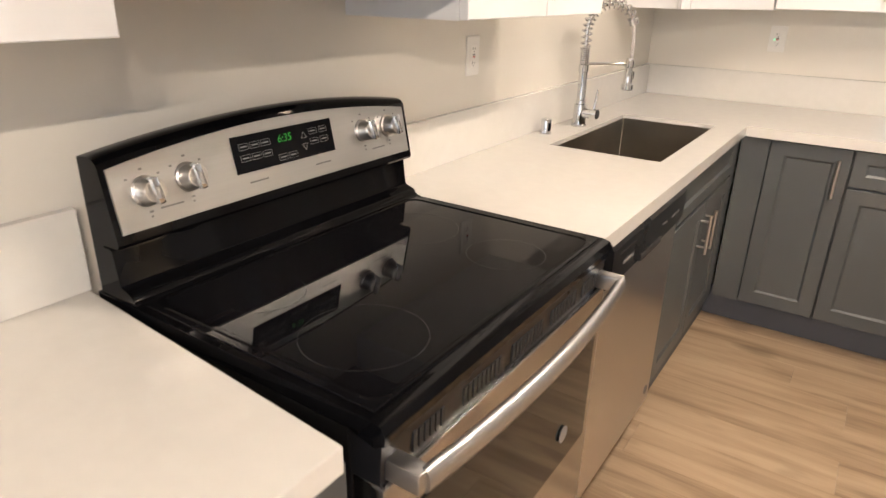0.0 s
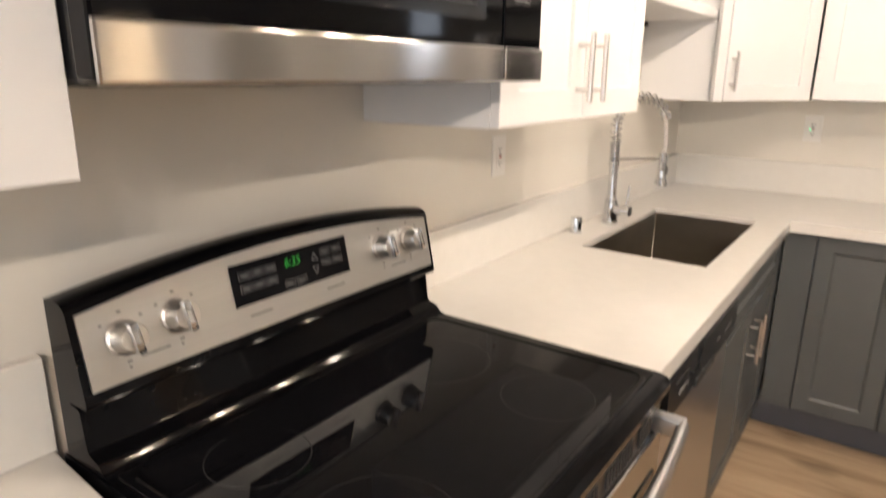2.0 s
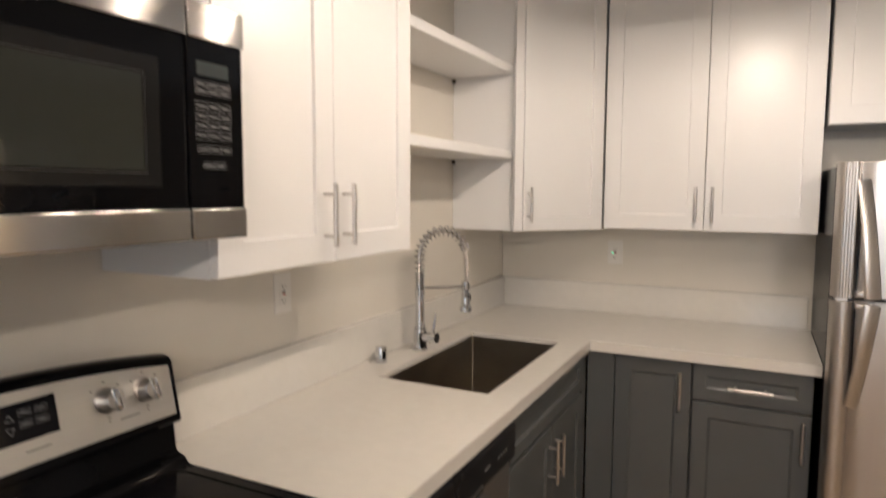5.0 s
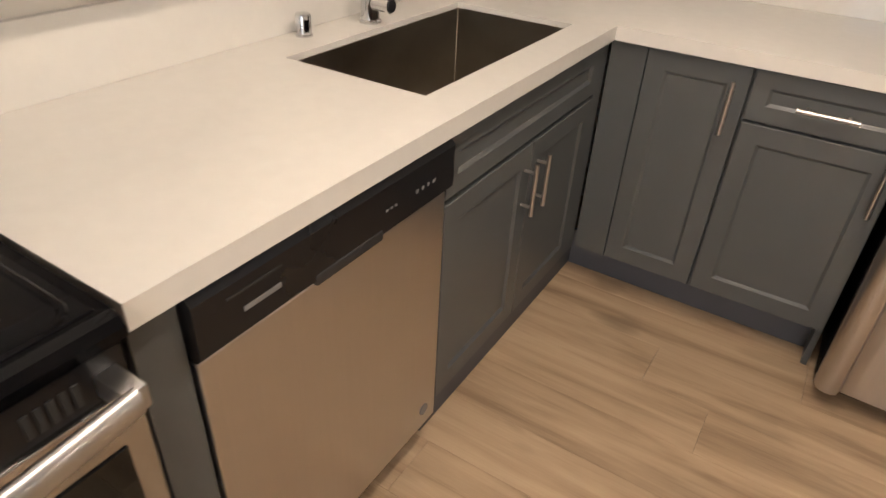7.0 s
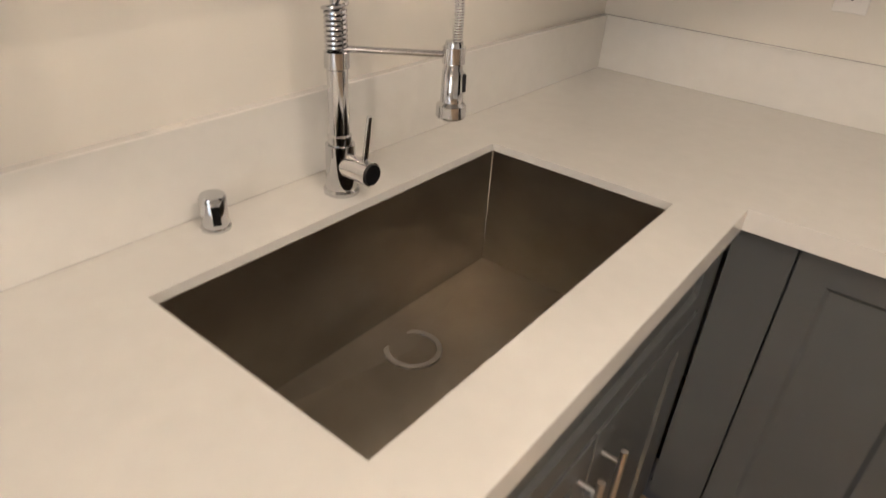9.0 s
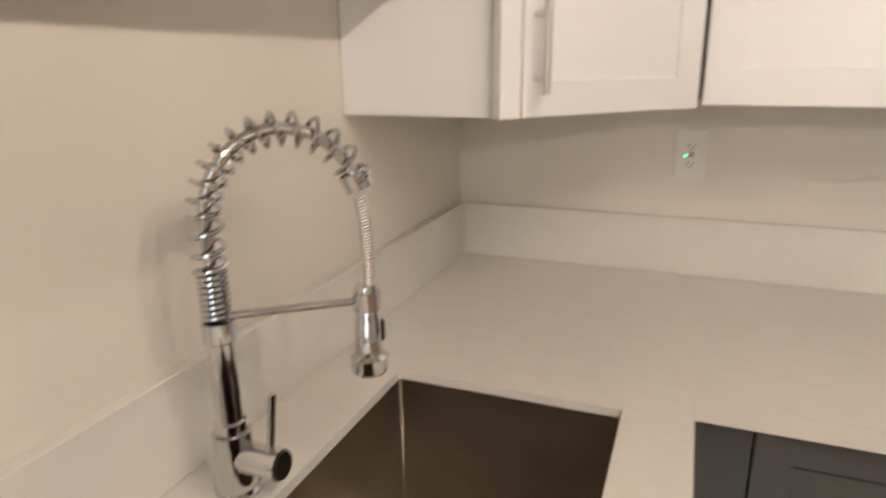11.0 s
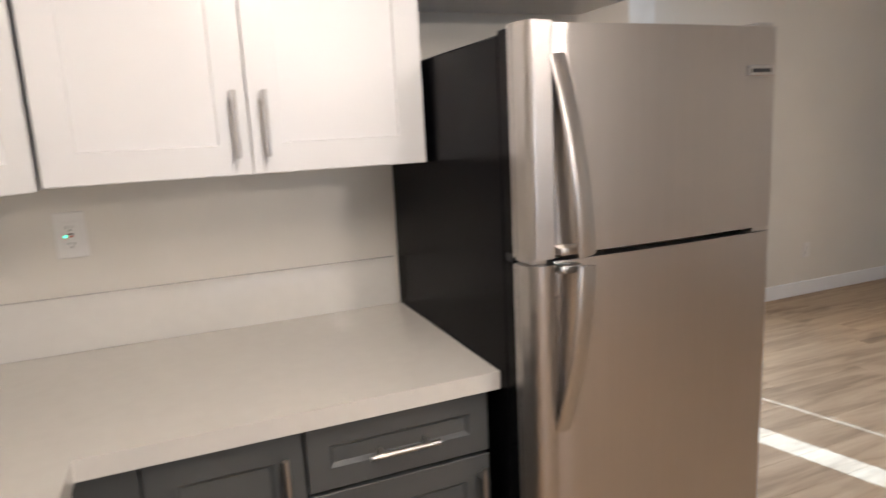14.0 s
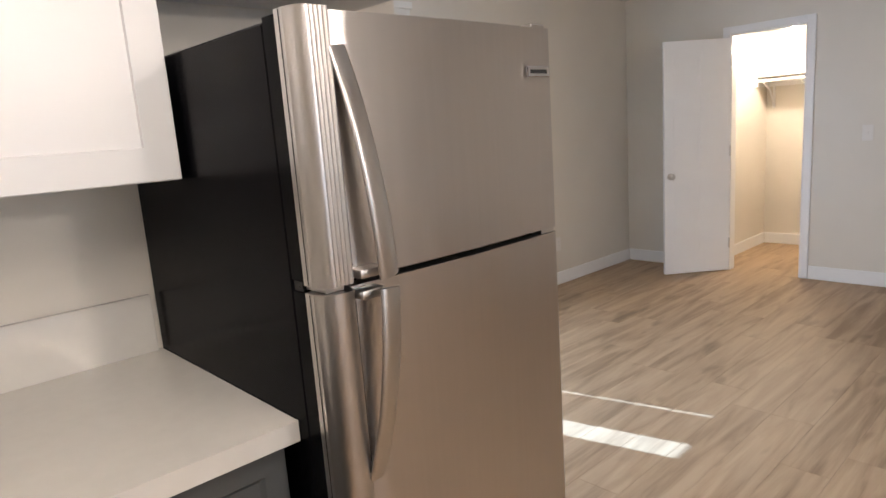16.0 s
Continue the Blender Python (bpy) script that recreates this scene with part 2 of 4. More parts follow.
def sweep_x(profile, x0, x1, steps=1, lift=None):
    """A closed profile of (y, z) drawn along x; lift(u, y, z) may move it, u from -1 to 1."""
    bm = bmesh.new()
    rings = []
    for i in range(steps + 1):
        u = 2 * i / steps - 1
        x = x0 + (x1 - x0) * i / steps
        rings.append([bm.verts.new((x, *(lift(u, y, z) if lift else (y, z)))) for y, z in profile])
    n = len(profile)
    for a, b in zip(rings, rings[1:]):
        for k in range(n):
            bm.faces.new((a[k], a[(k + 1) % n], b[(k + 1) % n], b[k]))
    bm.faces.new(list(reversed(rings[0])))
    bm.faces.new(rings[-1])
    return bm


def lathe(profile, seg=28):
    """(radius, z) turned round z."""
    bm = bmesh.new()
    rings = [[bm.verts.new((r * math.cos(2 * math.pi * k / seg), r * math.sin(2 * math.pi * k / seg), z)) for k in range(seg)] for r, z in profile]
    for a, b in zip(rings, rings[1:]):
        for k in range(seg):
            bm.faces.new((a[k], a[(k + 1) % seg], b[(k + 1) % seg], b[k]))
    return bm


def moved(bm, m):
    bmesh.ops.transform(bm, matrix=m, verts=bm.verts)
    return bm


def rect_frame(x0, x1, z0, z1, y, wide, thick, slope=0.0, deep=0.0):
    """A shaker frame facing -y with its front at y: rails 'wide' across, with a sloped inner edge."""
    bm = bmesh.new()

    def ring(inset, yy):
        return [bm.verts.new(v) for v in ((x0 + inset, yy, z0 + inset), (x1 - inset, yy, z0 + inset), (x1 - inset, yy, z1 - inset), (x0 + inset, yy, z1 - inset))]
    e = 0.0015
    rings = [ring(0, y + thick), ring(0, y + e), ring(e, y), ring(wide, y), ring(wide + slope, y + deep), ring(wide + slope, y + thick)]
    for a, b in zip(rings, rings[1:] + rings[:1]):
        for k in range(4):
            bm.faces.new((a[k], a[(k + 1) % 4], b[(k + 1) % 4], b[k]))
    return bm


# ---- cabinet parts ----


def bar_handle(parent, x, z, y, length, upright=True, material=None):
    """A bar pull on two posts, centred at x, z, on a face at y."""
    h = length / 2
    bm = bmesh.new()
    out = y - 0.032
    if upright:
        add_cyl(bm, (x, out, z - h), (x, out, z + h), 0.006, seg=14)
        for s in (-1, 1):
            add_cyl(bm, (x, y + 0.0, z + s * h * 0.66), (x, out, z + s * h * 0.66), 0.0045, seg=10)
    else:
        add_cyl(bm, (x - h, out, z), (x + h, out, z), 0.006, seg=14)
        for s in (-1, 1):
            add_cyl(bm, (x + s * h * 0.66, y + 0.0, z), (x + s * h * 0.66, out, z), 0.0045, seg=10)
    return part("handle", bm, material or NICKEL, parent, "brushed nickel bar pull handle", smooth=True)


def shaker(parent, x0, x1, z0, z1, y, material, name="door", rail=0.066, style="shaker", handle=None, upright=True, length=0.15):
    slope, deep = (0.002, 0.008) if style == "shaker" else (0.009, 0.007)
    d = part(name, rect_frame(x0, x1, z0, z1, y, rail, 0.02, slope, deep), material, parent)
    part("panel", box(x0 + rail + slope - 0.001, x1 - rail - slope + 0.001, y + deep, y + 0.017, z0 + rail + slope - 0.001, z1 - rail - slope + 0.001), material, d)
    if handle:
        bar_handle(d, handle[0], handle[1], y, length, upright)
    return d


def open_box(parent, x0, x1, depth, z0, z1, t=0.018, y_back=0.0):
    """The panels of a cabinet body, open at the front (-y)."""
    yf = -depth
    part("side_panel", box(x0, x0 + t, yf, y_back, z0, z1), WHITE, parent)
    part("side_panel", box(x1 - t, x1, yf, y_back, z0, z1), WHITE, parent)
    part("top_panel", box(x0 + t, x1 - t, yf, y_back, z1 - t, z1), WHITE, parent)
    part("bottom_panel", box(x0 + t, x1 - t, yf, y_back, z0, z0 + t), WHITE, parent)
    part("back_panel", box(x0 + t, x1 - t, y_back - t, y_back, z0 + t, z1 - t), WHITE, parent)


A = pose(0, 0, 0, 0, 0, 90)   # wall A: local x is the world's y, local -y is the world's x
TOP = 2.395

# ---- the large structure ----
H = 2.45
floor = part("floor", box(-0.1, 8.0, -5.7, 1.8, -0.12, -0.009), SUBFLOOR, None, "light oak plank floor on dark underlay", "structure")
part("ceiling", box(-0.1, 8.0, -5.7, 1.8, H, H + 0.12), CEILING, None, "flat off-white painted ceiling", "structure")
ground = part("ground", box(-300, 300, -300, 300, -0.5, -0.2), GROUND, None, "grey concrete ground outside", "structure")


def wall(name, bm, label="cream painted plain wall"):
    return part(name, bm, PAINT, None, label, "structure")


wall("wall_west", box(-0.1, 0.0, -5.6, 0.1, -0.05, H))
wall("wall_kitchen", box(0.0, 2.32, 0.0, 0.1, -0.05, H))
wall("wall_return", box(2.22, 2.32, 0.1, 1.65, -0.05, H))
NX0, NX1, NZ = 2.45, 3.70, 2.17
bm = bmesh.new()
add_box(bm, 2.22, NX0, 1.65, 1.77, -0.05, H)
add_box(bm, NX1, 6.62, 1.65, 1.77, -0.05, H)
add_box(bm, NX0, NX1, 1.65, 1.77, NZ, H)
add_box(bm, NX0, NX1, 1.65, 1.77, -0.05, 0.0)
wall("wall_north", bm, "cream painted wall with a sliding door opening")
CY0, CY1, CZ = 0.090, 0.675, 2.01
bm = bmesh.new()
add_box(bm, 6.52, 6.62, -5.6, CY0, -0.05, H)
add_box(bm, 6.52, 6.62, CY1, 1.65, -0.05, H)
add_box(bm, 6.52, 6.62, CY0, CY1, CZ, H)
wall("wall_east", bm, "cream painted wall with a closet doorway")
# unseen window and its opening, added so cool light reaches the range wall
WX0, WX1 = 1.05, 2.45
bm = bmesh.new()
add_box(bm, -0.1, WX0, -5.7, -5.6, -0.05, H)
add_box(bm, WX1, 6.62, -5.7, -5.6, -0.05, H)
add_box(bm, WX0, WX1, -5.7, -5.6, -0.05, 0.8)
add_box(bm, WX0, WX1, -5.7, -5.6, 2.1, H)
wall("wall_south", bm, "cream painted wall with an opening for the added window")
w = tagged(new("added_window_1"), "unseen white framed window added for cool light", kind="structure")
w.location = ((WX0 + WX1) / 2, -5.65, 1.45)
f = part("window_frame", rect_frame(-0.699, 0.699, -0.649, 0.649, -0.02, 0.045, 0.035), TRIM, w)
g = part("pane", box(-0.654, 0.654, 0.0, 0.004, -0.604, 0.604), GLASS, f)
g.visible_shadow = False
bm = bmesh.new()
add_box(bm, 6.62, 7.95, 0.87, 0.95, -0.05, H)
add_box(bm, 6.62, 7.95, -0.9, -0.82, -0.05, H)
add_box(bm, 7.87, 7.95, -0.82, 0.87, -0.05, H)
wall("wall_closet", bm, "cream painted closet walls")
part("closet_ceiling", box(6.62, 7.87, -0.82, 0.87, 2.2, 2.3), CEILING, None, "low painted closet ceiling", "structure")


def strip(name, bm, label):
    return part(name, bm, TRIM, None, label, "structure")


BB = "white painted baseboard"
strip("baseboard", box(NX1 + 0.06, 6.508, 1.638, 1.65, 0, 0.11, bevel=0.003), BB)
strip("baseboard", box(6.508, 6.52, CY1 + 0.062, 1.638, 0, 0.11, bevel=0.003), BB)
strip("baseboard", box(6.508, 6.52, -5.6, CY0 - 0.062, 0, 0.11, bevel=0.003), BB)
strip("baseboard", box(2.32, 2.332, 0.0, 1.65, 0, 0.11, bevel=0.003), BB)
strip("baseboard", box(6.62, 7.858, 0.858, 0.87, 0, 0.11, bevel=0.003), BB)
strip("baseboard", box(7.858, 7.87, -0.82, 0.858, 0, 0.11, bevel=0.003), BB)
strip("baseboard", box(0.0, 6.508, -5.6, -5.588, 0, 0.11, bevel=0.003), BB)
strip("baseboard", box(0.0, 0.012, -5.588, -3.80, 0, 0.11, bevel=0.003), BB)
TR = "white painted door casing"
strip("trim", box(6.504, 6.52, CY0 - 0.06, CY0, 0, CZ + 0.06, bevel=0.003), TR)
strip("trim", box(6.504, 6.52, CY1, CY1 + 0.06, 0, CZ + 0.06, bevel=0.003), TR)
strip("trim", box(6.504, 6.52, CY0, CY1, CZ, CZ + 0.06, bevel=0.003), TR)
strip("trim", box(6.52, 6.62, CY1 - 0.012, CY1 - 0.001, 0, CZ - 0.001), "white painted door jamb")
strip("trim", box(6.52, 6.62, CY0 + 0.001, CY0 + 0.012, 0, CZ - 0.001), "white painted door jamb")
strip("trim", box(6.52, 6.62, CY0 + 0.012, CY1 - 0.012, CZ - 0.012, CZ - 0.001), "white painted door head")
for x0, x1, z0, z1 in ((NX0 - 0.06, NX0, 0, NZ + 0.06), (NX1, NX1 + 0.06, 0, NZ + 0.06), (NX0, NX1, NZ, NZ + 0.06)):
    strip("trim", box(x0, x1, 1.635, 1.65, z0, z1, bevel=0.003), "white painted casing round the sliding door")

# closet door, standing open
door = thing("closet_door", pose(6.505, CY1 - 0.01, 0.008, 0, 0, 140.5), "white six-panel closet door standing open on its hinges", "door")
leaf = part("leaf", box(0.0, 0.575, -0.035, 0.0, 0.0, 1.975, bevel=0.002), TRIM, door)
for px0, px1 in ((0.08, 0.265), (0.31, 0.495)):
    for pz0, pz1 in ((0.16, 0.78), (0.90, 1.50), (1.60, 1.86)):
        for yy, s in ((-0.035, 1), (0.0, -1)):
            bm = bmesh.new()
            y0 = yy - 0.003 * s
            add_box(bm, px0, px1, min(y0, yy + 0.001 * s), max(y0, yy + 0.001 * s), pz0, pz1, bevel=0.0009)
            q = part("raised_panel", bm, TRIM, leaf)
for yy, s in ((-0.035, -1), (0.0, 1)):
    k = lathe([(0.0, 0.0), (0.028, 0.0), (0.028, 0.005), (0.011, 0.008), (0.011, 0.022), (0.024, 0.032), (0.027, 0.042), (0.020, 0.054), (0.0, 0.057)], 24)
    part("knob", moved(k, pose(0.525, yy, 0.86, -90 * s, 0, 0)), NICKEL, door, "round satin nickel knob", smooth=True)
for z in (0.2, 1.0, 1.75):
    part("hinge", cyl((0.0, 0.004, z), (0.0, 0.004, z + 0.09), 0.006, seg=10), NICKEL, door, "satin nickel hinge")

# closet shelf, rod, brackets and light
shelf = thing("closet_shelf", pose(7.87, 0.0, 1.70), "white painted closet shelf with a hanging rod on brackets", "shelf")
part("board", box(-0.32, 0.0, -0.82, 0.87, -0.02, 0.0, bevel=0.002), TRIM, shelf)
part("cleat", box(-0.02, 0.0, -0.82, 0.87, -0.11, -0.02), TRIM, shelf)
part("side_cleat", box(-0.32, -0.02, 0.85, 0.87, -0.11, -0.02), TRIM, shelf)
part("rod", cyl((-0.28, -0.82, -0.055), (-0.28, 0.85, -0.055), 0.016), TRIM, shelf, "white hanging rod", smooth=True)
for y in (0.80, 0.47, -0.3):
    bm = tube([(-0.01, y, -0.30), (-0.12, y, -0.14), (-0.28, y, -0.075)], 0.008)
    add_box(bm, -0.012, 0.0, y - 0.012, y + 0.012, -0.32, -0.09)
    part("bracket", bm, TRIM, shelf, "white metal shelf bracket")
light = thing("closet_lamp", pose(7.25, 0.436, 2.2), "bare warm bulb in a white ceiling holder, switched on", "lamp")
part("holder", lathe([(0.0, 0.0), (0.055, 0.0), (0.055, -0.015), (0.03, -0.05), (0.0, -0.05)]), PLATE, light, smooth=True)
part("bulb", lathe([(0.014, -0.05), (0.02, -0.12), (0.030, -0.17), (0.024, -0.21), (0.0, -0.225)]), BULB, light, "glowing bulb", smooth=True)

# sliding door with upright blinds
sd = tagged(new("door_1"), "white framed sliding glass door", "", kind="structure")
sd.location = (0, 1.71, 0)
for x0, x1, y in ((NX0 + 0.03, 3.10, 0.0), (3.05, NX1 - 0.03, 0.035)):
    fr = part("door_frame", rect_frame(x0, x1, 0.03, NZ - 0.03, y - 0.015, 0.05, 0.03), TRIM, sd)
    g = part("pane", box(x0 + 0.051, x1 - 0.051, y - 0.003, y + 0.003, 0.081, NZ - 0.081), GLASS, fr)
    g.visible_shadow = False
bm = bmesh.new()
add_box(bm, NX0 + 0.0005, NX0 + 0.029, -0.05, 0.05, 0.0, NZ - 0.001)
add_box(bm, NX1 - 0.029, NX1 - 0.0005, -0.05, 0.05, 0.0, NZ - 0.001)
add_box(bm, NX0 + 0.029, NX1 - 0.029, -0.05, 0.05, 0.0, 0.029)
add_box(bm, NX0 + 0.029, NX1 - 0.029, -0.05, 0.05, NZ - 0.029, NZ - 0.001)
part("door_jamb", bm, TRIM, sd)
blinds = thing("upright_blinds", pose(0, 1.50, 0), "white upright slat blinds drawn over the sliding door with a gap", "blinds")
part("rail", box(NX0 - 0.02, NX1 + 0.02, -0.02, 0.012, NZ - 0.01, NZ + 0.03, bevel=0.002), BLIND, blinds)
for a, b in ((NX0 - 0.01, 2.745), (2.888, 3.200), (3.214, NX1 + 0.01)):
    n = math.ceil((b - a) / 0.0885)
    for k in range(n):
        x = a + (b - a) * k / n
        part("slat", box(x, x + (b - a) / n + 0.0005 * (k < n - 1), -0.004 + 0.002 * (k % 2), -0.003 + 0.002 * (k % 2), 0.015, NZ - 0.0105), BLIND, blinds)

# ---- counters, splashes and sink ----
DA, DB, CT = 0.640, 0.670, 0.914
SX0, SX1, SY0, SY1 = 0.153, 0.535, -1.492, -0.745


def worktop(name, rects, label):
    """Slabs of stone that meet end to end, with small rounded edges, in one piece."""
    bm = bmesh.new()
    for r in rects:
        add_box(bm, *r, CT - 0.040, CT)
    bmesh.ops.remove_doubles(bm, verts=bm.verts, dist=0.0005)
    return bm


def slab_with_hole():
    """The L of the main worktop with its sink hole."""
    xs = [0.0, SX0, SX1, DA, 1.450]
    ys = [-2.240, SY0, SY1, -DB, 0.0]
    bm = bmesh.new()
    grid = {}

    def v(i, j, z):
        if (i, j, z) not in grid:
            grid[i, j, z] = bm.verts.new((xs[i], ys[j], z))
        return grid[i, j, z]
    cells = {(i, j) for i in range(3) for j in range(4)} - {(1, 1)} | {(3, 3)}
    zt, zb = CT, CT - 0.040
    for i, j in cells:
        bm.faces.new((v(i, j, zt), v(i + 1, j, zt), v(i + 1, j + 1, zt), v(i, j + 1, zt)))
        bm.faces.new((v(i, j + 1, zb), v(i + 1, j + 1, zb), v(i + 1, j, zb), v(i, j, zb)))
        for di, dj, a, b in ((0, -1, (0, 0), (1, 0)), (1, 0, (1, 0), (1, 1)), (0, 1, (1, 1), (0, 1)), (-1, 0, (0, 1), (0, 0))):
            if (i + di, j + dj) not in cells:
                p, q = (i + a[0], j + a[1]), (i + b[0], j + b[1])
                bm.faces.new((v(*p, zb), v(*q, zb), v(*q, zt), v(*p, zt)))
    edges = [e for e in bm.edges if e.is_manifold and e.calc_face_angle(0) > 1.0]
    bmesh.ops.bevel(bm, geom=edges, offset=0.0025, segments=2, affect="EDGES", profile=0.5)
    return bm


wt = thing("kitchen_worktop", pose(0, 0, 0), "glossy cream quartz worktop turning the corner over grey base cabinets", "worktop")
part("slab", slab_with_hole(), QUARTZ, wt, smooth=True)
part("backsplash", box(0.001, 0.020, -2.238, -0.021, CT, 1.060, bevel=0.0015), QUARTZ, wt, "low cream quartz upstand")
part("backsplash", box(0.001, 1.437, -0.020, -0.001, CT, 1.060, bevel=0.0015), QUARTZ, wt, "low cream quartz upstand")
wt2 = thing("side_worktop", pose(0, 0, 0), "short cream quartz worktop beside the black range", "worktop")
slab = prism([(0.001, -3.86), (DA, -3.86), (DA, -3.062), (0.001, -3.014)], CT - 0.040, CT)
bmesh.ops.bevel(slab, geom=list(slab.edges), offset=0.0025, segments=2, affect="EDGES", profile=0.5)
part("slab", slab, QUARTZ, wt2, smooth=True)
part("backsplash", box(0.001, 0.020, -3.86, -3.012, CT, 1.060, bevel=0.0015), QUARTZ, wt2, "low cream quartz upstand")

sink = thing("undermount_sink", pose(0, 0, 0), "square brushed steel single bowl sink set under the worktop", "sink")
bm = bmesh.new()
o, zf = -0.0015, 0.640
x0, x1, y0, y1 = SX0 - o, SX1 + o, SY0 - o, SY1 + o
inner_top = [bm.verts.new(p) for p in ((x0, y0, 0.899), (x1, y0, 0.899), (x1, y1, 0.899), (x0, y1, 0.899))]
inner_bot = [bm.verts.new(p) for p in ((x0, y0, zf), (x1, y0, zf), (x1, y1, zf), (x0, y1, zf))]
for k in range(4):
    bm.faces.new((inner_top[k], inner_top[(k + 1) % 4], inner_bot[(k + 1) % 4], inner_bot[k]))
bm.faces.new(inner_bot)
edges = [e for e in bm.edges if all(abs(v.co.z - zf) < 1e-4 for v in e.verts) or abs(e.verts[0].co.z - e.verts[1].co.z) > 0.1]
bmesh.ops.bevel(bm, geom=edges, offset=0.003, segments=2, affect="EDGES", profile=0.5)
floor_face = min(bm.faces, key=lambda f: f.calc_center_median().z - 10 * f.calc_area())
centre = bmesh.ops.poke(bm, faces=[floor_face])["verts"][0]
centre.co = (0.245, -1.085, zf - 0.010)
bowl = part("bowl", bm, SINK_STEEL, sink, smooth=True)
sol = bowl.modifiers.new("thickness", "SOLIDIFY")
sol.thickness, sol.offset = 0.0012, -1
drain = part("drain", moved(lathe([(0.056, 0.001), (0.054, 0.004), (0.044, 0.004), (0.038, -0.012), (0.012, -0.014), (0.0, -0.010)]), pose(0.245, -1.085, zf - 0.0085)), CHROME, sink, "round steel basket strainer", smooth=True)
part("strainer", moved(lathe([(0.036, -0.008), (0.030, -0.010), (0.0, -0.010)]), pose(0.245, -1.085, zf - 0.0085)), SLOT, drain, "dark strainer well")

# ---- grey base cabinets ----
FA, FB = 0.622, 0.645   # where the fronts of the doors stand
cab = thing("sink_base_cabinet", A, "dark grey shaker sink cabinet with two doors and false drawer", "cabinet")
part("body_panel", box(-1.540, -1.522, -(FA - 0.021), -0.02, 0.145, 0.873), GREY, cab)
part("body_panel", box(-1.522, -0.70, -(FA - 0.021), -0.02, 0.145, 0.160), GREY, cab)
part("body_panel", box(-0.70, -0.660, -(FA - 0.021), -(FA - 0.06), 0.145, 0.873), GREY, cab)
part("body_panel", box(-1.522, -0.70, -(FA - 0.021), -(FA - 0.04), 0.69, 0.73), GREY, cab)
part("toe_kick", box(-1.540, -0.52, -0.580, -0.565, 0.0, 0.145), KICK, cab, "dark recessed toe kick")
shaker(cab, -1.537, -0.715, 0.722, 0.866, -FA, GREY, "false_drawer_front", rail=0.045, style="routed")
shaker(cab, -1.537, -1.119, 0.150, 0.708, -FA, GREY, rail=0.055, style="routed", handle=(-1.152, 0.592))
shaker(cab, -1.115, -0.715, 0.150, 0.708, -FA, GREY, rail=0.055, style="routed", handle=(-1.078, 0.592))
part("filler", box(-0.711, -0.648, -FA + 0.003, -FA + 0.02, 0.145, 0.873), GREY, cab)

cab = thing("corner_base_cabinet", pose(0, 0, 0), "dark grey shaker corner base cabinet with one full height door", "cabinet")
part("body_panel", box(0.62, 1.025, -(FB - 0.021), -0.02, 0.145, 0.160), GREY, cab)
part("body_panel", box(1.004, 1.025, -(FB - 0.021), -0.02, 0.160, 0.873), GREY, cab)
part("body_panel", box(0.62, 1.004, -0.04, -0.02, 0.160, 0.873), GREY, cab)
part("filler", box(0.626, 0.733, -(FB - 0.004), -(FB - 0.02), 0.145, 0.873), GREY, cab)
part("toe_kick", box(0.582, 1.025, -0.535, -0.52, 0.0, 0.145), KICK, cab, "dark recessed toe kick")
shaker(cab, 0.737, 1.023, 0.150, 0.866, -FB, GREY, rail=0.055, style="routed", handle=(0.986, 0.752))

cab = thing("drawer_base_cabinet", pose(0, 0, 0), "dark grey shaker base cabinet with one drawer over one door", "cabinet")
part("body_panel", box(1.023, 1.041, -(FB - 0.021), -0.02, 0.145, 0.873), GREY, cab)
part("body_panel", box(1.413, 1.431, -(FB - 0.021), -0.02, 0.0, 0.873), GREY, cab)
part("body_panel", box(1.041, 1.413, -(FB - 0.021), -0.02, 0.145, 0.160), GREY, cab)
part("body_panel", box(1.041, 1.413, -(FB - 0.021), -(FB - 0.04), 0.70, 0.735), GREY, cab)
part("body_panel", box(1.041, 1.413, -0.04, -0.02, 0.160, 0.873), GREY, cab)
part("toe_kick", box(1.025, 1.413, -0.535, -0.52, 0.0, 0.145), KICK, cab, "dark recessed toe kick")
shaker(cab, 1.031, 1.429, 0.727, 0.866, -FB, GREY, "drawer", rail=0.045, style="routed", handle=(1.228, 0.790), upright=False)
shaker(cab, 1.031, 1.429, 0.150, 0.718, -FB, GREY, rail=0.055, style="routed", handle=(1.402, 0.625))

cab = thing("side_base_cabinet", A, "dark grey shaker base cabinet beside the range", "cabinet")
part("body_panel", box(-3.855, -3.036, -(FA - 0.021), -0.02, 0.145, 0.873), GREY, cab)
part("toe_kick", box(-3.855, -3.036, -0.565, -0.02, 0.0, 0.145), KICK, cab, "dark recessed toe kick")
for x0, x1, hx in ((-3.852, -3.447, -3.48), (-3.443, -3.040, -3.41)):
    shaker(cab, x0, x1, 0.727, 0.866, -FA, GREY, "drawer", rail=0.045, style="routed", handle=((x0 + x1) / 2, 0.79), upright=False)
    shaker(cab, x0, x1, 0.150, 0.718, -FA, GREY, rail=0.055, style="routed", handle=(hx, 0.615))
pn = thing("range_end_panel", A, "dark grey filler panel between the range and the dishwasher", "cabinet")
part("panel", box(-2.235, -2.166, -(FA - 0.020), -0.02, 0.0, 0.873), GREY, pn)
part("face_strip", box(-2.235, -2.166, -(FA - 0.003), -(FA - 0.0195), 0.004, 0.873, bevel=0.001), GREY, pn)

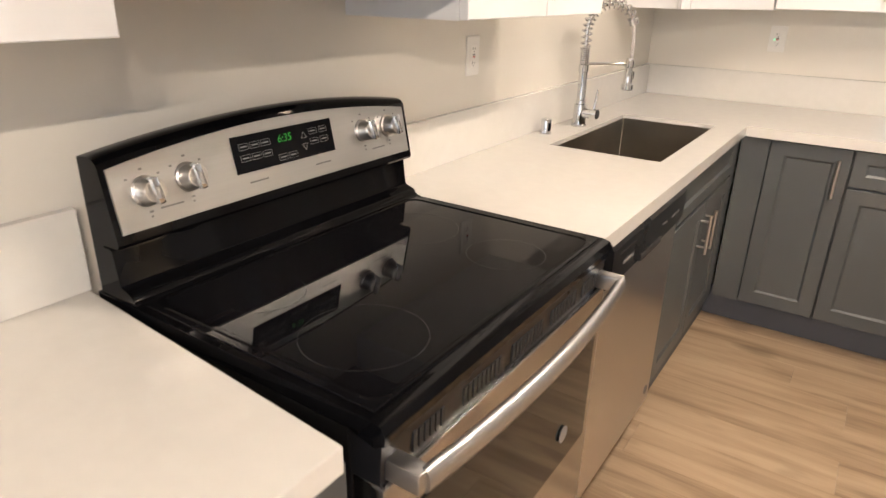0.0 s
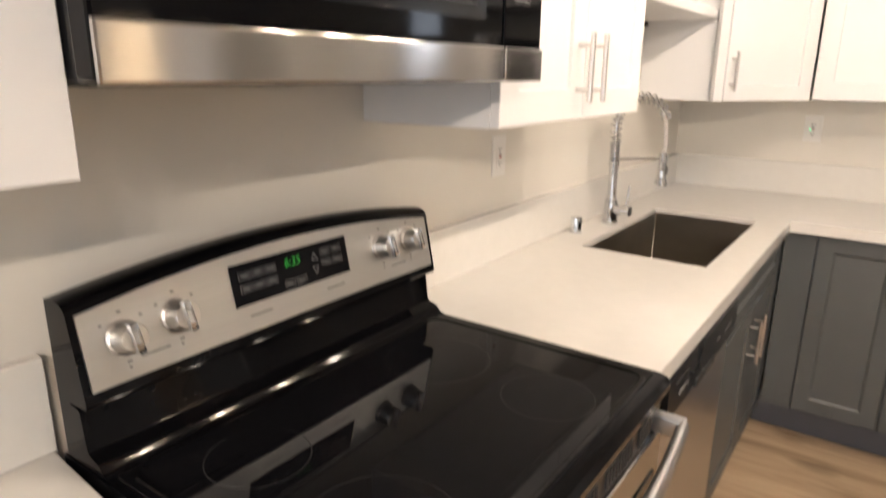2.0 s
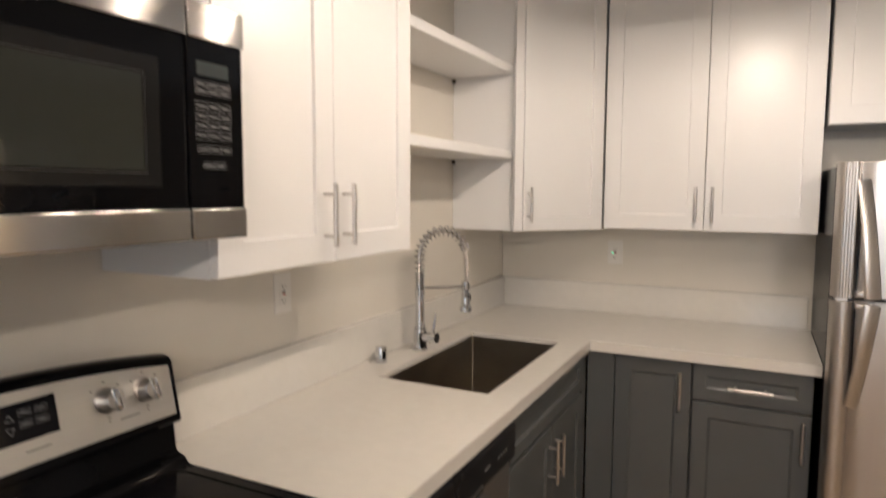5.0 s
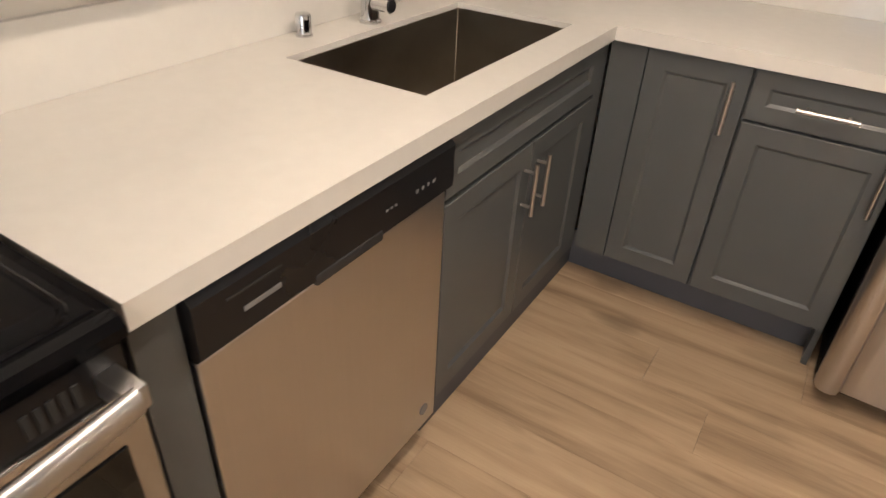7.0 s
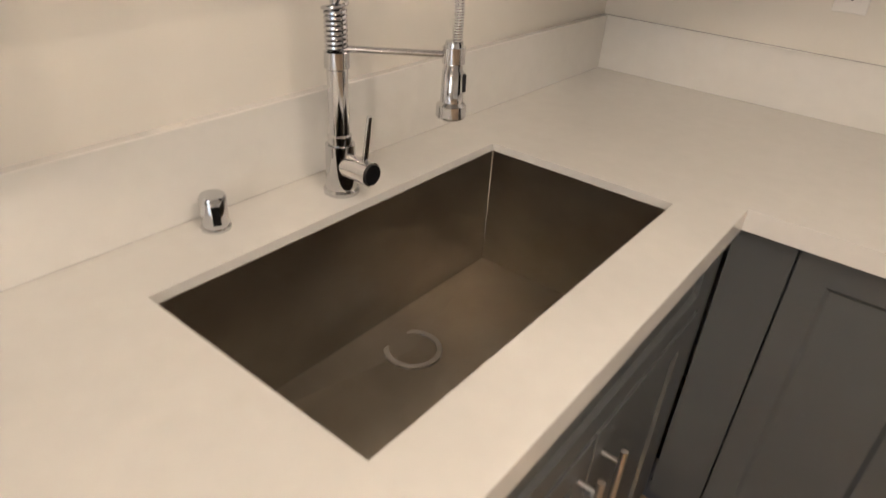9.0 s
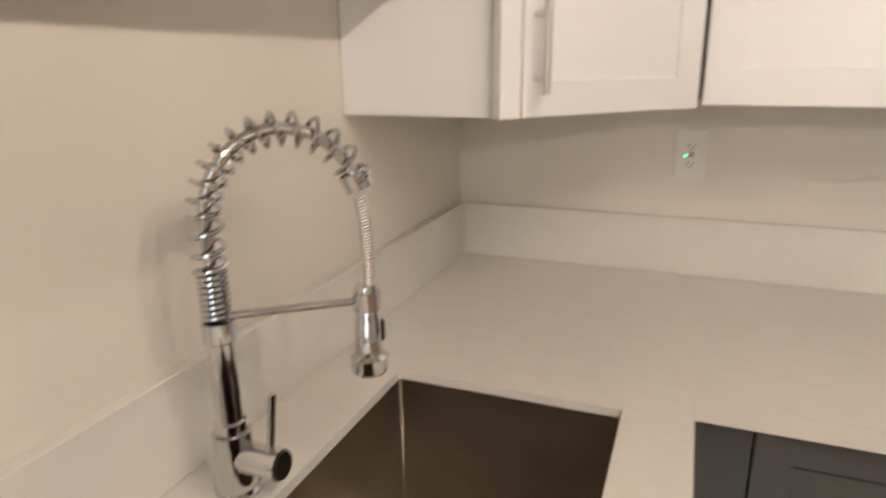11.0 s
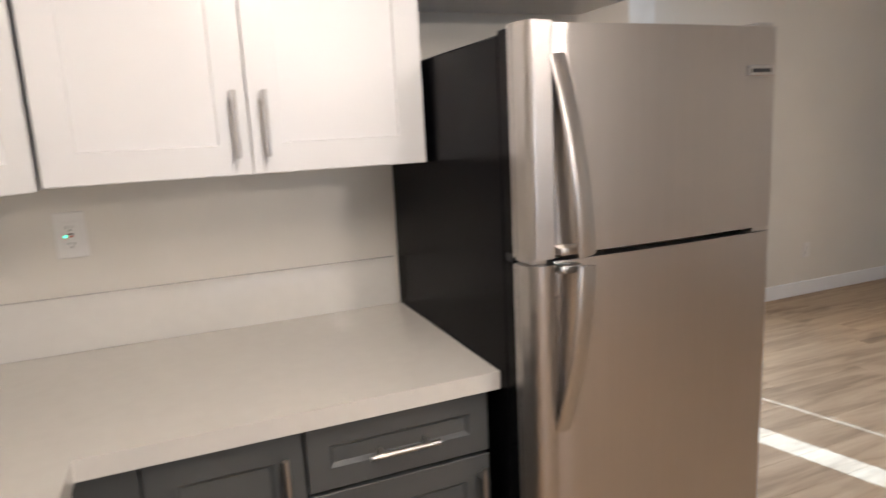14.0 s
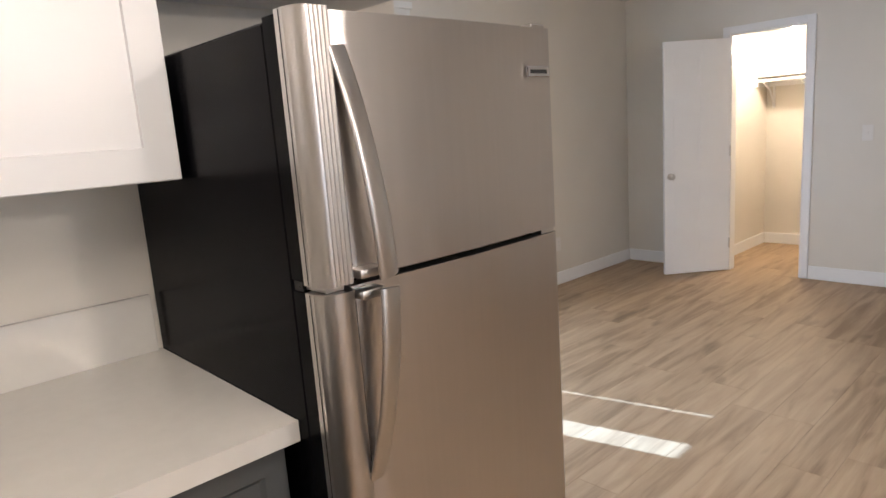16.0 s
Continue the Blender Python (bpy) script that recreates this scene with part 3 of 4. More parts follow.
# ---- dishwasher ----
dw = thing("dishwasher", A @ pose(-0.018, 0, 0), "stainless steel dishwasher with a black control panel", "dishwasher")
part("tub", box(-2.132, -1.532, -0.585, -0.03, 0.10, 0.865), BLACK_SATIN, dw)
dr = part("door", box(-2.142, -1.526, -0.625, -0.59, 0.105, 0.752, bevel=0.004, seg=2), STEEL_V, dw, "brushed steel door front", smooth=True)
prof = [(-0.59, 0.756), (-0.628, 0.756), (-0.640, 0.768), (-0.640, 0.855), (-0.632, 0.866), (-0.59, 0.866)]
cp = part("control_panel", sweep_x(prof, -2.144, -1.524), BLACK_SATIN, dw, "black plastic control panel")
part("pocket_handle", box(-1.925, -1.755, -0.6425, -0.63, 0.7575, 0.779, bevel=0.004, seg=2), SLOT, cp, "dark recessed grip", smooth=True)
part("badge", box(-2.065, -1.995, -0.6412, -0.640, 0.801, 0.809), MARK, cp, "pale lettered badge bar")
for i, (x0, x1) in enumerate(((-1.745, -1.739), (-1.732, -1.727), (-1.720, -1.714), (-1.655, -1.648), (-1.636, -1.630), (-1.618, -1.613), (-1.600, -1.592))):
    part("button_mark", box(x0, x1, -0.6412, -0.640, 0.808 if i < 3 else 0.805, 0.812), MARK, cp, "small pale button mark")
part("long_vent", box(-2.09, -1.99, -0.6415, -0.640, 0.834, 0.838), SLOT, cp)
part("round_badge", moved(lathe([(0.0, 0.0), (0.016, 0.0), (0.016, -0.002), (0.0, -0.002)]), pose(-1.578, -0.6255, 0.165, -90, 0, 0)), MARK, dr, "small round silver badge")
part("kick_plate", box(-2.132, -1.532, -0.575, -0.555, 0.0, 0.10), BLACK_SATIN, dw)

# ---- range ----
rg = thing("electric_range", A @ pose(-2.634, 0, 0), "freestanding black and stainless electric range with a glass cooktop", "range")
R = 0.379
part("body", box(-R, R, -0.600, -0.045, 0.03, 0.892), BLACK_SATIN, rg)
for x in (-0.33, 0.33):
    for y in (-0.56, -0.08):
        part("foot", cyl((x, y, 0.0), (x, y, 0.03), 0.018), BLACK_SATIN, rg)
rimprof = [(-0.045, 0.893), (-0.600, 0.893), (-0.645, 0.880), (-0.662, 0.890), (-0.664, 0.905), (-0.656, 0.916), (-0.640, 0.920), (-0.045, 0.920)]
part("cooktop_frame", sweep_x(rimprof, -R - 0.002, R + 0.002), BLACK, rg, "rounded black enamel cooktop rim", smooth="all")
bm = bmesh.new()
add_box(bm, -R + 0.012, R - 0.012, -0.635, -0.150, 0.920, 0.9225, bevel=0.001)
top = part("glass_cooktop", bm, GLASS_TOP, rg, "glossy black ceramic glass cooktop")


def rounded_ring(hx, hy, w, rc=0.03, seg=6):
    """A thin raised ring round a rectangle with round corners."""
    bm = bmesh.new()
    pts = []
    for cx, cy, a0 in ((hx - rc, hy - rc, 0), (-hx + rc, hy - rc, 90), (-hx + rc, -hy + rc, 180), (hx - rc, -hy + rc, 270)):
        for k in range(seg + 1):
            a = radians(a0 + 90 * k / seg)
            pts.append((cx, cy, math.cos(a), math.sin(a)))
    rings = []
    for off, z in ((-w, 0.0), (-w / 2, 0.0022), (w / 2, 0.0022), (w, 0.0)):
        rings.append([bm.verts.new((cx + (rc + off) * c, cy + (rc + off) * s, z)) for cx, cy, c, s in pts])
    for a, b in zip(rings, rings[1:]):
        for k in range(len(a)):
            bm.faces.new((a[k], a[(k + 1) % len(a)], b[(k + 1) % len(a)], b[k]))
    return bm


part("raised_edge", moved(rounded_ring(0.350, 0.235, 0.006), pose(0, -0.393, 0.9225)), BLACK, rg, "raised black edge round the glass", smooth=True)


def circle_line(r, w=0.0007, seg=72):
    bm = bmesh.new()
    a = [[bm.verts.new((rr * math.cos(2 * math.pi * k / seg), rr * math.sin(2 * math.pi * k / seg), 0)) for k in range(seg)] for rr in (r - w, r + w)]
    for k in range(seg):
        bm.faces.new((a[0][k], a[1][k], a[1][(k + 1) % seg], a[0][(k + 1) % seg]))
    return bm


for x, y, radii in ((-0.232, -0.503, (0.098,)), (-0.225, -0.272, (0.073,)), (0.172, -0.520, (0.078,)), (0.180, -0.288, (0.098,))):
    for r in radii:
        part("burner_ring", moved(circle_line(r), pose(x, y, 0.92275)), RING, top, "thin grey printed burner ring")

ARCH = 0.030


def on_panel(z, out=0.0):
    """y of the slanted control face at the height z."""
    return -0.132 + 0.026 * (z - 1.030) / 0.123 - out


def panel_lift(u, y, z):
    """Raises what is above the foot of the control face to follow the curved top, along the slant."""
    k = max(0.0, min(1.0, (z - 1.03) / 0.11))
    up = ARCH * (1 - u * u) * k
    return (y + (0.026 * up / 0.123 if y < -0.06 else 0.0), z + up)


guard = [(-0.055, 0.90), (-0.165, 0.921), (-0.152, 0.924), (-0.146, 0.929), (-0.142, 0.936), (-0.138, 0.938), (-0.122, 0.943), (-0.1165, 0.946), (-0.1145, 0.951),
         (-0.1090, 1.001), (-0.1075, 1.006), (-0.100, 1.009), (-0.086, 1.009), (-0.086, 1.012), (-0.128, 1.014), (-0.132, 1.020), (on_panel(1.144), 1.144),
         (-0.100, 1.152), (-0.090, 1.155), (-0.078, 1.156), (-0.055, 1.153)]
bg = part("backguard", sweep_x(guard, -R, R, 24, panel_lift), BLACK, rg, "black enamel backguard with a curved top", smooth="all")
fine = [(on_panel(1.036, -0.002), 1.036)] + [(on_panel(z, 0.0025), z) for z in (1.036, 1.05, 1.07, 1.09, 1.11, 1.125, 1.138)] + [(on_panel(1.138, -0.002), 1.138)]
cp = part("control_face", sweep_x(fine, -R + 0.010, R - 0.012, 24, panel_lift), RANGE_STEEL, rg, "brushed steel control face", smooth="all")
TILT = math.degrees(math.atan2(0.026, 0.123))


def panel_pose(x, z, out):
    return pose(x, on_panel(z, out), z, 90 - TILT, 0, 0)   # local z points out of the face, local y up


disp = part("display", moved(box(-0.128, 0.128, -0.034, 0.034, 0, 0.002), panel_pose(-0.008, 1.114, 0.0025)), GLASS_TOP, rg, "black glass clock display")


def on_display(bm, name, material, label, out=0.0047, parent=None):
    return part(name, moved(bm, panel_pose(-0.008, 1.114, out)), material, parent or disp, label)


cu = bpy.data.curves.new("digits", "FONT")
cu.body, cu.size, cu.shear = "6:35", 0.021, 0.15
tmp = bpy.data.objects.new("digits", cu)
scene.collection.objects.link(tmp)
me = bpy.data.meshes.new_from_object(tmp.evaluated_get(bpy.context.evaluated_depsgraph_get()))
bpy.data.objects.remove(tmp)
me.materials.clear()
me.materials.append(GREEN_DIGIT)
dg = new("clock_digits", me)
dg.parent = disp
dg.matrix_basis = panel_pose(-0.008, 1.114, 0.0052) @ pose(-0.022, 0.008, 0)
tagged(dg, label="green lit clock digits reading 6:35")


def outline(x0, x1, y0, y1, w=0.0006):
    bm = bmesh.new()
    for a in ((x0, x1, y0, y0 + w), (x0, x1, y1 - w, y1), (x0, x0 + w, y0 + w, y1 - w), (x1 - w, x1, y0 + w, y1 - w)):
        add_box(bm, *a, 0, 0.0003)
    add_box(bm, x0 + 0.004, x1 - 0.004, (y0 + y1) / 2 - 0.0012, (y0 + y1) / 2 + 0.0012, 0, 0.0003)
    return bm


for x, y in ((-0.114, 0.008), (-0.088, 0.008), (-0.062, 0.008), (-0.114, -0.013), (-0.088, -0.013), (-0.062, -0.013), (-0.026, -0.027), (0.0, -0.027),
             (0.062, 0.010), (0.090, 0.010), (0.062, -0.010), (0.090, -0.010)):
    on_display(outline(x, x + 0.022, y, y + 0.012), "key_mark", MARK, "small outlined touch key")
for s in (-1, 1):
    bm = bmesh.new()
    c = 0.047
    for (ax, ay), (bx, by) in (((c - 0.007, 0), (c + 0.007, 0)), ((c - 0.007, 0), (c, 0.012)), ((c + 0.007, 0), (c, 0.012))):
        add_cyl(bm, (ax, s * (ay + 0.006), 0), (bx, s * (by + 0.006), 0), 0.0005, seg=6)
    on_display(bm, "arrow_mark", MARK, "outlined arrow key")
for x, z in ((-0.314, 1.094), (-0.234, 1.100), (0.216, 1.106), (0.302, 1.104)):
    k = lathe([(0.0, 0.030), (0.018, 0.030), (0.0205, 0.027), (0.0225, 0.006), (0.025, 0.004), (0.0255, 0.0)], 32)
    kn = part("knob", moved(k, panel_pose(x, z, 0.0028)), NICKEL, rg, "round satin control knob", smooth=True)
    g = box(-0.006, 0.006, -0.022, 0.022, 0.020, 0.040, bevel=0.003, seg=2)
    part("grip", moved(g, panel_pose(x, z, 0.0028) @ pose(0, 0, 0, 0, 0, 6)), CHROME, kn, "raised chrome grip", smooth=True)
    for dx, dy, wdt in ((-0.003, 0.034, 0.006), (-0.030, 0.022, 0.005), (0.026, 0.022, 0.005), (-0.003, -0.036, 0.007), (-0.002, -0.044, 0.004)):
        part("dial_mark", moved(box(dx, dx + wdt, dy, dy + 0.0035, 0, 0.0004), panel_pose(x, z, 0.0026)), MARK, cp, "tiny printed dial mark")
for x in (-0.275, 0.260, -0.09, 0.08):
    z = 1.062
    part("dial_mark", moved(box(-0.022, 0.022, -0.0015, 0.0015, 0, 0.0004), panel_pose(x, z, 0.0026)), MARK, cp, "thin printed caption line")

vent = [(-0.600, 0.800), (-0.648, 0.800), (-0.652, 0.880), (-0.600, 0.880)]
vp = part("vent_panel", sweep_x(vent, -R + 0.004, R - 0.004), BLACK_SATIN, rg, "black vent strip above the oven door")
for x0, count in ((-0.31, 6), (-0.185, 9), (-0.035, 9), (0.115, 9), (0.26, 5)):
    for i in range(count):
        xx = x0 + i * 0.0132
        part("vent_slot", box(xx, xx + 0.0075, -0.6535, -0.650, 0.831, 0.862), SLOT, vp, "dark vent slot")
od = part("oven_door", box(-R + 0.002, R - 0.002, -0.658, -0.602, 0.235, 0.818, bevel=0.004, seg=2), STEEL_H, rg, "brushed steel oven door", smooth=True)
part("window", box(-R + 0.034, R - 0.034, -0.661, -0.657, 0.445, 0.745, bevel=0.001), DARK_WINDOW, od, "black tinted oven window")
part("round_badge", moved(lathe([(0.0, 0.0), (0.018, 0.0), (0.019, -0.001), (0.019, -0.0025), (0.0, -0.003)]), pose(0.208, -0.6635, 0.532, -90, 0, 0)), MARK, od, "round silver badge")
pts = [(x, -0.700 - 0.022 * (1 - (x / 0.35) ** 2), 0.838) for x in np.linspace(-0.352, 0.352, 25)]
hd = part("handle", tube(pts, 0.012, 0.019, seg=16), SATIN, od, "wide bowed satin steel handle", smooth=True)
for s in (-1, 1):
    part("handle_post", box(s * 0.352 - 0.014, s * 0.352 + 0.014, -0.704, -0.640, 0.822, 0.856, bevel=0.004, seg=2), SATIN, hd, smooth=True)
part("drawer", box(-R + 0.002, R - 0.002, -0.655, -0.602, 0.07, 0.228, bevel=0.004, seg=2), STEEL_H, rg, "brushed steel storage drawer", smooth=True)

# ---- microwave ----
mw = thing("over_range_microwave", A @ pose(-2.717, 0, 1.430), "stainless steel over range microwave with a black glass door", "microwave")
M, MH = 0.372, 0.383
part("body", box(-M + 0.020, M - 0.003, -0.380, -0.002, 0.0, MH - 0.001, bevel=0.003), BLACK_SATIN, mw)
part("vent_panel", box(-M + 0.05, M - 0.05, -0.30, -0.05, -0.004, 0.001), SLOT, mw, "dark grease filter underside")
SPL = 0.249


def bow(u, y, z):
    return (y, z)


for nm, x0, x1 in (("door", -M, SPL - 0.0015), ("control_column", SPL + 0.0015, M)):
    d = part(nm, box(x0, x1, -0.415, -0.382, 0.002, MH - 0.002, bevel=0.004, seg=2), BLACK, mw, "glossy black glass front", smooth=True)
    part("top_strip", box(x0, x1, -0.420, -0.4135, MH - 0.060, MH, bevel=0.003, seg=2), STEEL_H, d, "brushed steel top strip", smooth=True)
    part("bottom_strip", box(x0, x1, -0.420, -0.4135, 0.0, 0.052, bevel=0.003, seg=2), STEEL_H, d, "brushed steel bottom strip", smooth=True)
    if nm == "door":
        wn = part("window", rect_frame(x0 + 0.032, x1 - 0.050, 0.086, 0.280, -0.4165, 0.001, 0.001, 0.030, 0.0009), MICROWAVE_FRAME, d, "dark tinted window frame")
        part("inner_window", box(x0 + 0.062, x1 - 0.080, -0.4163, -0.4145, 0.110, 0.252, bevel=0.0006), MICROWAVE_MESH, d, "grey green inner window")
        part("inner_edge", rect_frame(x0 + 0.058, x1 - 0.076, 0.106, 0.256, -0.4170, 0.0012, 0.001), MARK_DIM, wn)
    else:
        part("lcd", box(x0 + 0.020, x1 - 0.034, -0.4156, -0.414, 0.267, 0.290), LCD, d, "small grey screen")

        def key(xa, xb, za, zb):
            bm = outline(xa, xb, za, zb, 0.0005)
            return part("key_mark", moved(bm, pose(0, -0.4152, 0, 90, 0, 0)), MARK, d, "small outlined touch key")
        kx = x0 + 0.016
        for i in range(3):
            key(kx + i * 0.026, kx + i * 0.026 + 0.024, 0.249, 0.259)
            key(kx + i * 0.026, kx + i * 0.026 + 0.024, 0.237, 0.247)
            for j in range(4):
                key(kx + i * 0.026, kx + i * 0.026 + 0.024, 0.164 + j * 0.0158, 0.178 + j * 0.0158)
        for i in range(3):
            key(kx + 0.003 + i * 0.025, kx + 0.026 + i * 0.025, 0.142, 0.155)
        for i in range(2):
            key(kx + 0.014 + i * 0.025, kx + 0.037 + i * 0.025, 0.117, 0.128)

# ---- white wall cabinets ----
UB = 1.340


def wall_cabinet(name, m, x0, x1, z0, z1, depth, doors, label):
    """doors: (x0, x1, handle x or None, handle z)."""
    c = thing(name, m, label, "cabinet")
    open_box(c, x0, x1, depth - 0.021, z0, z1, y_back=-0.002)
    for a, b, hx, hz in doors:
        shaker(c, a + 0.0015, b - 0.0015, z0 + 0.002, z1 - 0.002, -depth, WHITE, handle=(hx, hz) if hx is not None else None, length=0.145)
    return c


wall_cabinet("wall_cabinet", A, -3.840, -3.073, 1.343, TOP, 0.332, ((-3.840, -3.459, -3.49, 1.456), (-3.459, -3.070, -3.42, 1.456)), "white shaker wall cabinet beside the microwave")
wall_cabinet("wall_cabinet", A, -3.075, -2.334, 1.815, TOP, 0.332, ((-3.075, -2.718, -2.753, 1.934), (-2.718, -2.334, -2.684, 1.934)), "short white shaker cabinet over the microwave")
wall_cabinet("wall_cabinet", A, -2.332, -1.600, 1.343, TOP, 0.332, ((-2.332, -1.966, -2.004, 1.456), (-1.966, -1.600, -1.930, 1.456)), "tall white shaker wall cabinet with two doors")
wall_cabinet("wall_cabinet", pose(0, 0, 0), 0.606, 1.437, 1.350, TOP, 0.335, ((0.605, 1.020, 0.989, 1.462), (1.020, 1.437, 1.053, 1.462)), "white shaker wall cabinet with two doors beside the fridge")
wall_cabinet("wall_cabinet", pose(0, 0, 0), 1.450, 2.118, 1.772, TOP, 0.335, ((1.450, 1.784, 1.752, 1.88), (1.784, 2.118, 1.816, 1.88)), "short white shaker cabinet over the fridge")

cc = thing("corner_wall_cabinet", pose(0, 0, 0), "white diagonal corner wall cabinet with one door", "cabinet")
P0, P1 = Vector((0.302, -0.652)), Vector((0.590, -0.318))
body = [(0.002, -0.002), (0.002, -0.632), (P0.x - 0.006, -0.634), (P1.x + 0.0, -0.330), (P1.x + 0.0, -0.002)]
part("body", prism(body, 1.345, TOP), WHITE, cc)
dv = P1 - P0
ang = math.degrees(math.atan2(dv.y, dv.x))
L = dv.length
DM = pose(P0.x, P0.y, 0, 0, 0, ang) @ pose(0.028, -0.024, 0)
LD = L - 0.042
d = part("door", rect_frame(0.0, LD, 1.347, TOP - 0.002, 0, 0.057, 0.02, 0.002, 0.008), WHITE, cc)
d.matrix_basis = DM
part("panel", box(0.058, LD - 0.058, 0.008, 0.017, 1.405, TOP - 0.06), WHITE, d)
bar_handle(d, 0.022, 1.457, 0.0, 0.145)
part("face_stile", moved(box(-0.012, 0.027, -0.018, 0.004, 1.345, TOP, bevel=0.001), pose(P0.x, P0.y, 0, 0, 0, ang)), WHITE, cc)

for z0, z1 in ((1.650, 1.684), (1.999, 2.033)):
    sh = thing("floating_shelf", A, "thick white open wall shelf between two wall cabinets", "shelf", "open wall shelves")
    part("board", box(-1.598, -0.632, -0.285, -0.002, z0, z1, bevel=0.0015), WHITE, sh)
    part("bracket", box(-0.648, -0.638, -0.016, -0.002, z0 - 0.018, z0 - 0.0005, bevel=0.002), BRONZE, sh, "small dark shelf bracket in the corner")

# slim moulding between cabinets and ceiling
cm = "slim white moulding between the cabinets and the ceiling"
strip("trim", box(0.002, 0.342, -3.840, -1.600, TOP + 0.0015, H - 0.001, bevel=0.003), cm)
strip("trim", prism([(0.002, -0.002), (0.002, -0.640), (0.318, -0.655), (0.606, -0.345), (2.125, -0.345), (2.125, -0.002)], TOP + 0.0015, H - 0.001), cm)
strip("trim", prism([(0.002, -0.001), (0.002, -0.652), (0.324, -0.668), (0.612, -0.357), (2.135, -0.357), (2.135, -0.001)], H - 0.022, H - 0.0015), cm)

# ---- faucet and soap dispenser ----
fc = thing("spring_faucet", pose(0.101, -1.116, CT, 0, 0, math.degrees(math.atan2(0.105, 0.138))) @ pose(0, 0, 0, 0, -0.6, 0), "polished chrome spring neck kitchen faucet with a hanging spray head", "faucet")
part("base", lathe([(0.0, 0.0), (0.030, 0.0), (0.030, 0.006), (0.026, 0.010), (0.024, 0.085), (0.0, 0.085)]), CHROME, fc, smooth=True)
part("column", lathe([(0.018, 0.085), (0.0195, 0.087), (0.0195, 0.100), (0.0165, 0.103), (0.0165, 0.205), (0.0195, 0.208), (0.0195, 0.232), (0.0, 0.235)]), CHROME, fc, smooth=True)
S = 0.176


def arch_path(n, z0=0.235):
    """Up, over and down to the clamp, in the faucet's own plane."""
    pts = []
    rise = 0.352
    for k in range(n + 1):
        t = k / n
        if t < 0.22:
            pts.append((0.0, 0.0, z0 + (rise - z0) * t / 0.22))
        else:
            a = radians(180 - 159 * (t - 0.22) / 0.78)
            r = 0.089
            pts.append((r + r * math.cos(a), 0.0, rise + 0.098 * math.sin(a)))
    return pts


main = arch_path(48)
part("hose", tube(main, 0.0075, seg=12, up=(0, 1, 0)), CHROME, fc, "ribbed chrome hose inside the spring", smooth=True)


def coil(path, radius, turns, wire, tight=0.0):
    """A spring wound round a path, closer at its start."""
    n = int(turns * 20)
    out = []
    p = [Vector(q) for q in path]
    for k in range(n + 1):
        t = k / n
        f = t ** (1 + tight) * (len(p) - 1)
        i = min(int(f), len(p) - 2)
        c = p[i].lerp(p[i + 1], f - i)
        d = (p[i + 1] - p[i]).normalized()
        side = Vector((0, 1, 0))
        up = d.cross(side).normalized()
        a = 2 * math.pi * turns * t
        out.append(c + (side * math.cos(a) + up * math.sin(a)) * radius)
    return out


part("spring", tube(coil([p for p in main if p[2] > 0.290 or p[0] > 0.02], 0.0180, 15.5, 0.002, 0.25), 0.0031, seg=7, up=(0.1, 1, 0.05)), CHROME, fc, "open chrome spring coil", smooth=True)
part("tight_spring", tube(coil([(0, 0, 0.236), (0, 0, 0.292)], 0.0150, 8, 0.002), 0.0031, seg=7, up=(0.1, 1, 0.05)), CHROME, fc, "close-wound foot of the chrome spring", smooth=True)
end = Vector(main[-1])
part("clamp", cyl(end + Vector((-0.004, 0, 0.009)), end + Vector((0.004, 0, -0.010)), 0.0175, seg=20), CHROME, fc, "chrome end collar", smooth=True)
thin = [end + (Vector((S + 0.004, 0, 0.255)) - end) * t + Vector((0.004 * math.sin(math.pi * t), 0, 0)) for t in np.linspace(0, 1, 14)]
part("lower_hose", tube(thin, 0.0068, seg=12, up=(0, 1, 0)), CHROME, fc, "thin ribbed metal hose", smooth=True)
part("hose_ribs", tube(coil(thin, 0.0068, 34, 0.001), 0.0013, seg=5, up=(0.1, 1, 0.05)), NICKEL, fc)
part("arm", tube([(0.0, 0, 0.236), (S - 0.012, 0, 0.236)], 0.0052, seg=12, up=(0, 1, 0)), CHROME, fc, "thin chrome support arm", smooth=True)
part("arm_ring", moved(lathe([(0.0175, -0.012), (0.0175, 0.012), (0.0145, 0.012), (0.0145, -0.012)]), pose(S, 0, 0.236)), CHROME, fc, smooth=True)
sp = part("spray_head", moved(lathe([(0.0, 0.258), (0.013, 0.256), (0.0145, 0.250), (0.0145, 0.215), (0.0165, 0.212), (0.0175, 0.165), (0.0235, 0.160), (0.0240, 0.143), (0.021, 0.139), (0.0, 0.139)]), pose(S, 0, 0)), CHROME, fc, "chrome spray head", smooth=True)
part("spray_button", box(S + 0.014, S + 0.021, -0.005, 0.005, 0.180, 0.208, bevel=0.002), BLACK_SATIN, sp, "black spray button", smooth=True)
u = pose(0, 0, 0, 0, 0, -37.3)
kb = part("valve", moved(cyl((0.016, 0, 0.052), (0.070, 0, 0.052), 0.0195, seg=28), u), CHROME, fc, "chrome side valve barrel", smooth=True)
part("valve_cap", moved(cyl((0.070, 0, 0.052), (0.074, 0, 0.052), 0.0170, seg=28), u), BLACK_SATIN, kb, "dark round end cap", smooth=True)
part("lever", moved(cyl((0.056, 0.0, 0.068), (0.064, 0.004, 0.145), 0.0048, 0.0042, seg=14), u), CHROME, fc, "slim chrome lever", smooth=True)

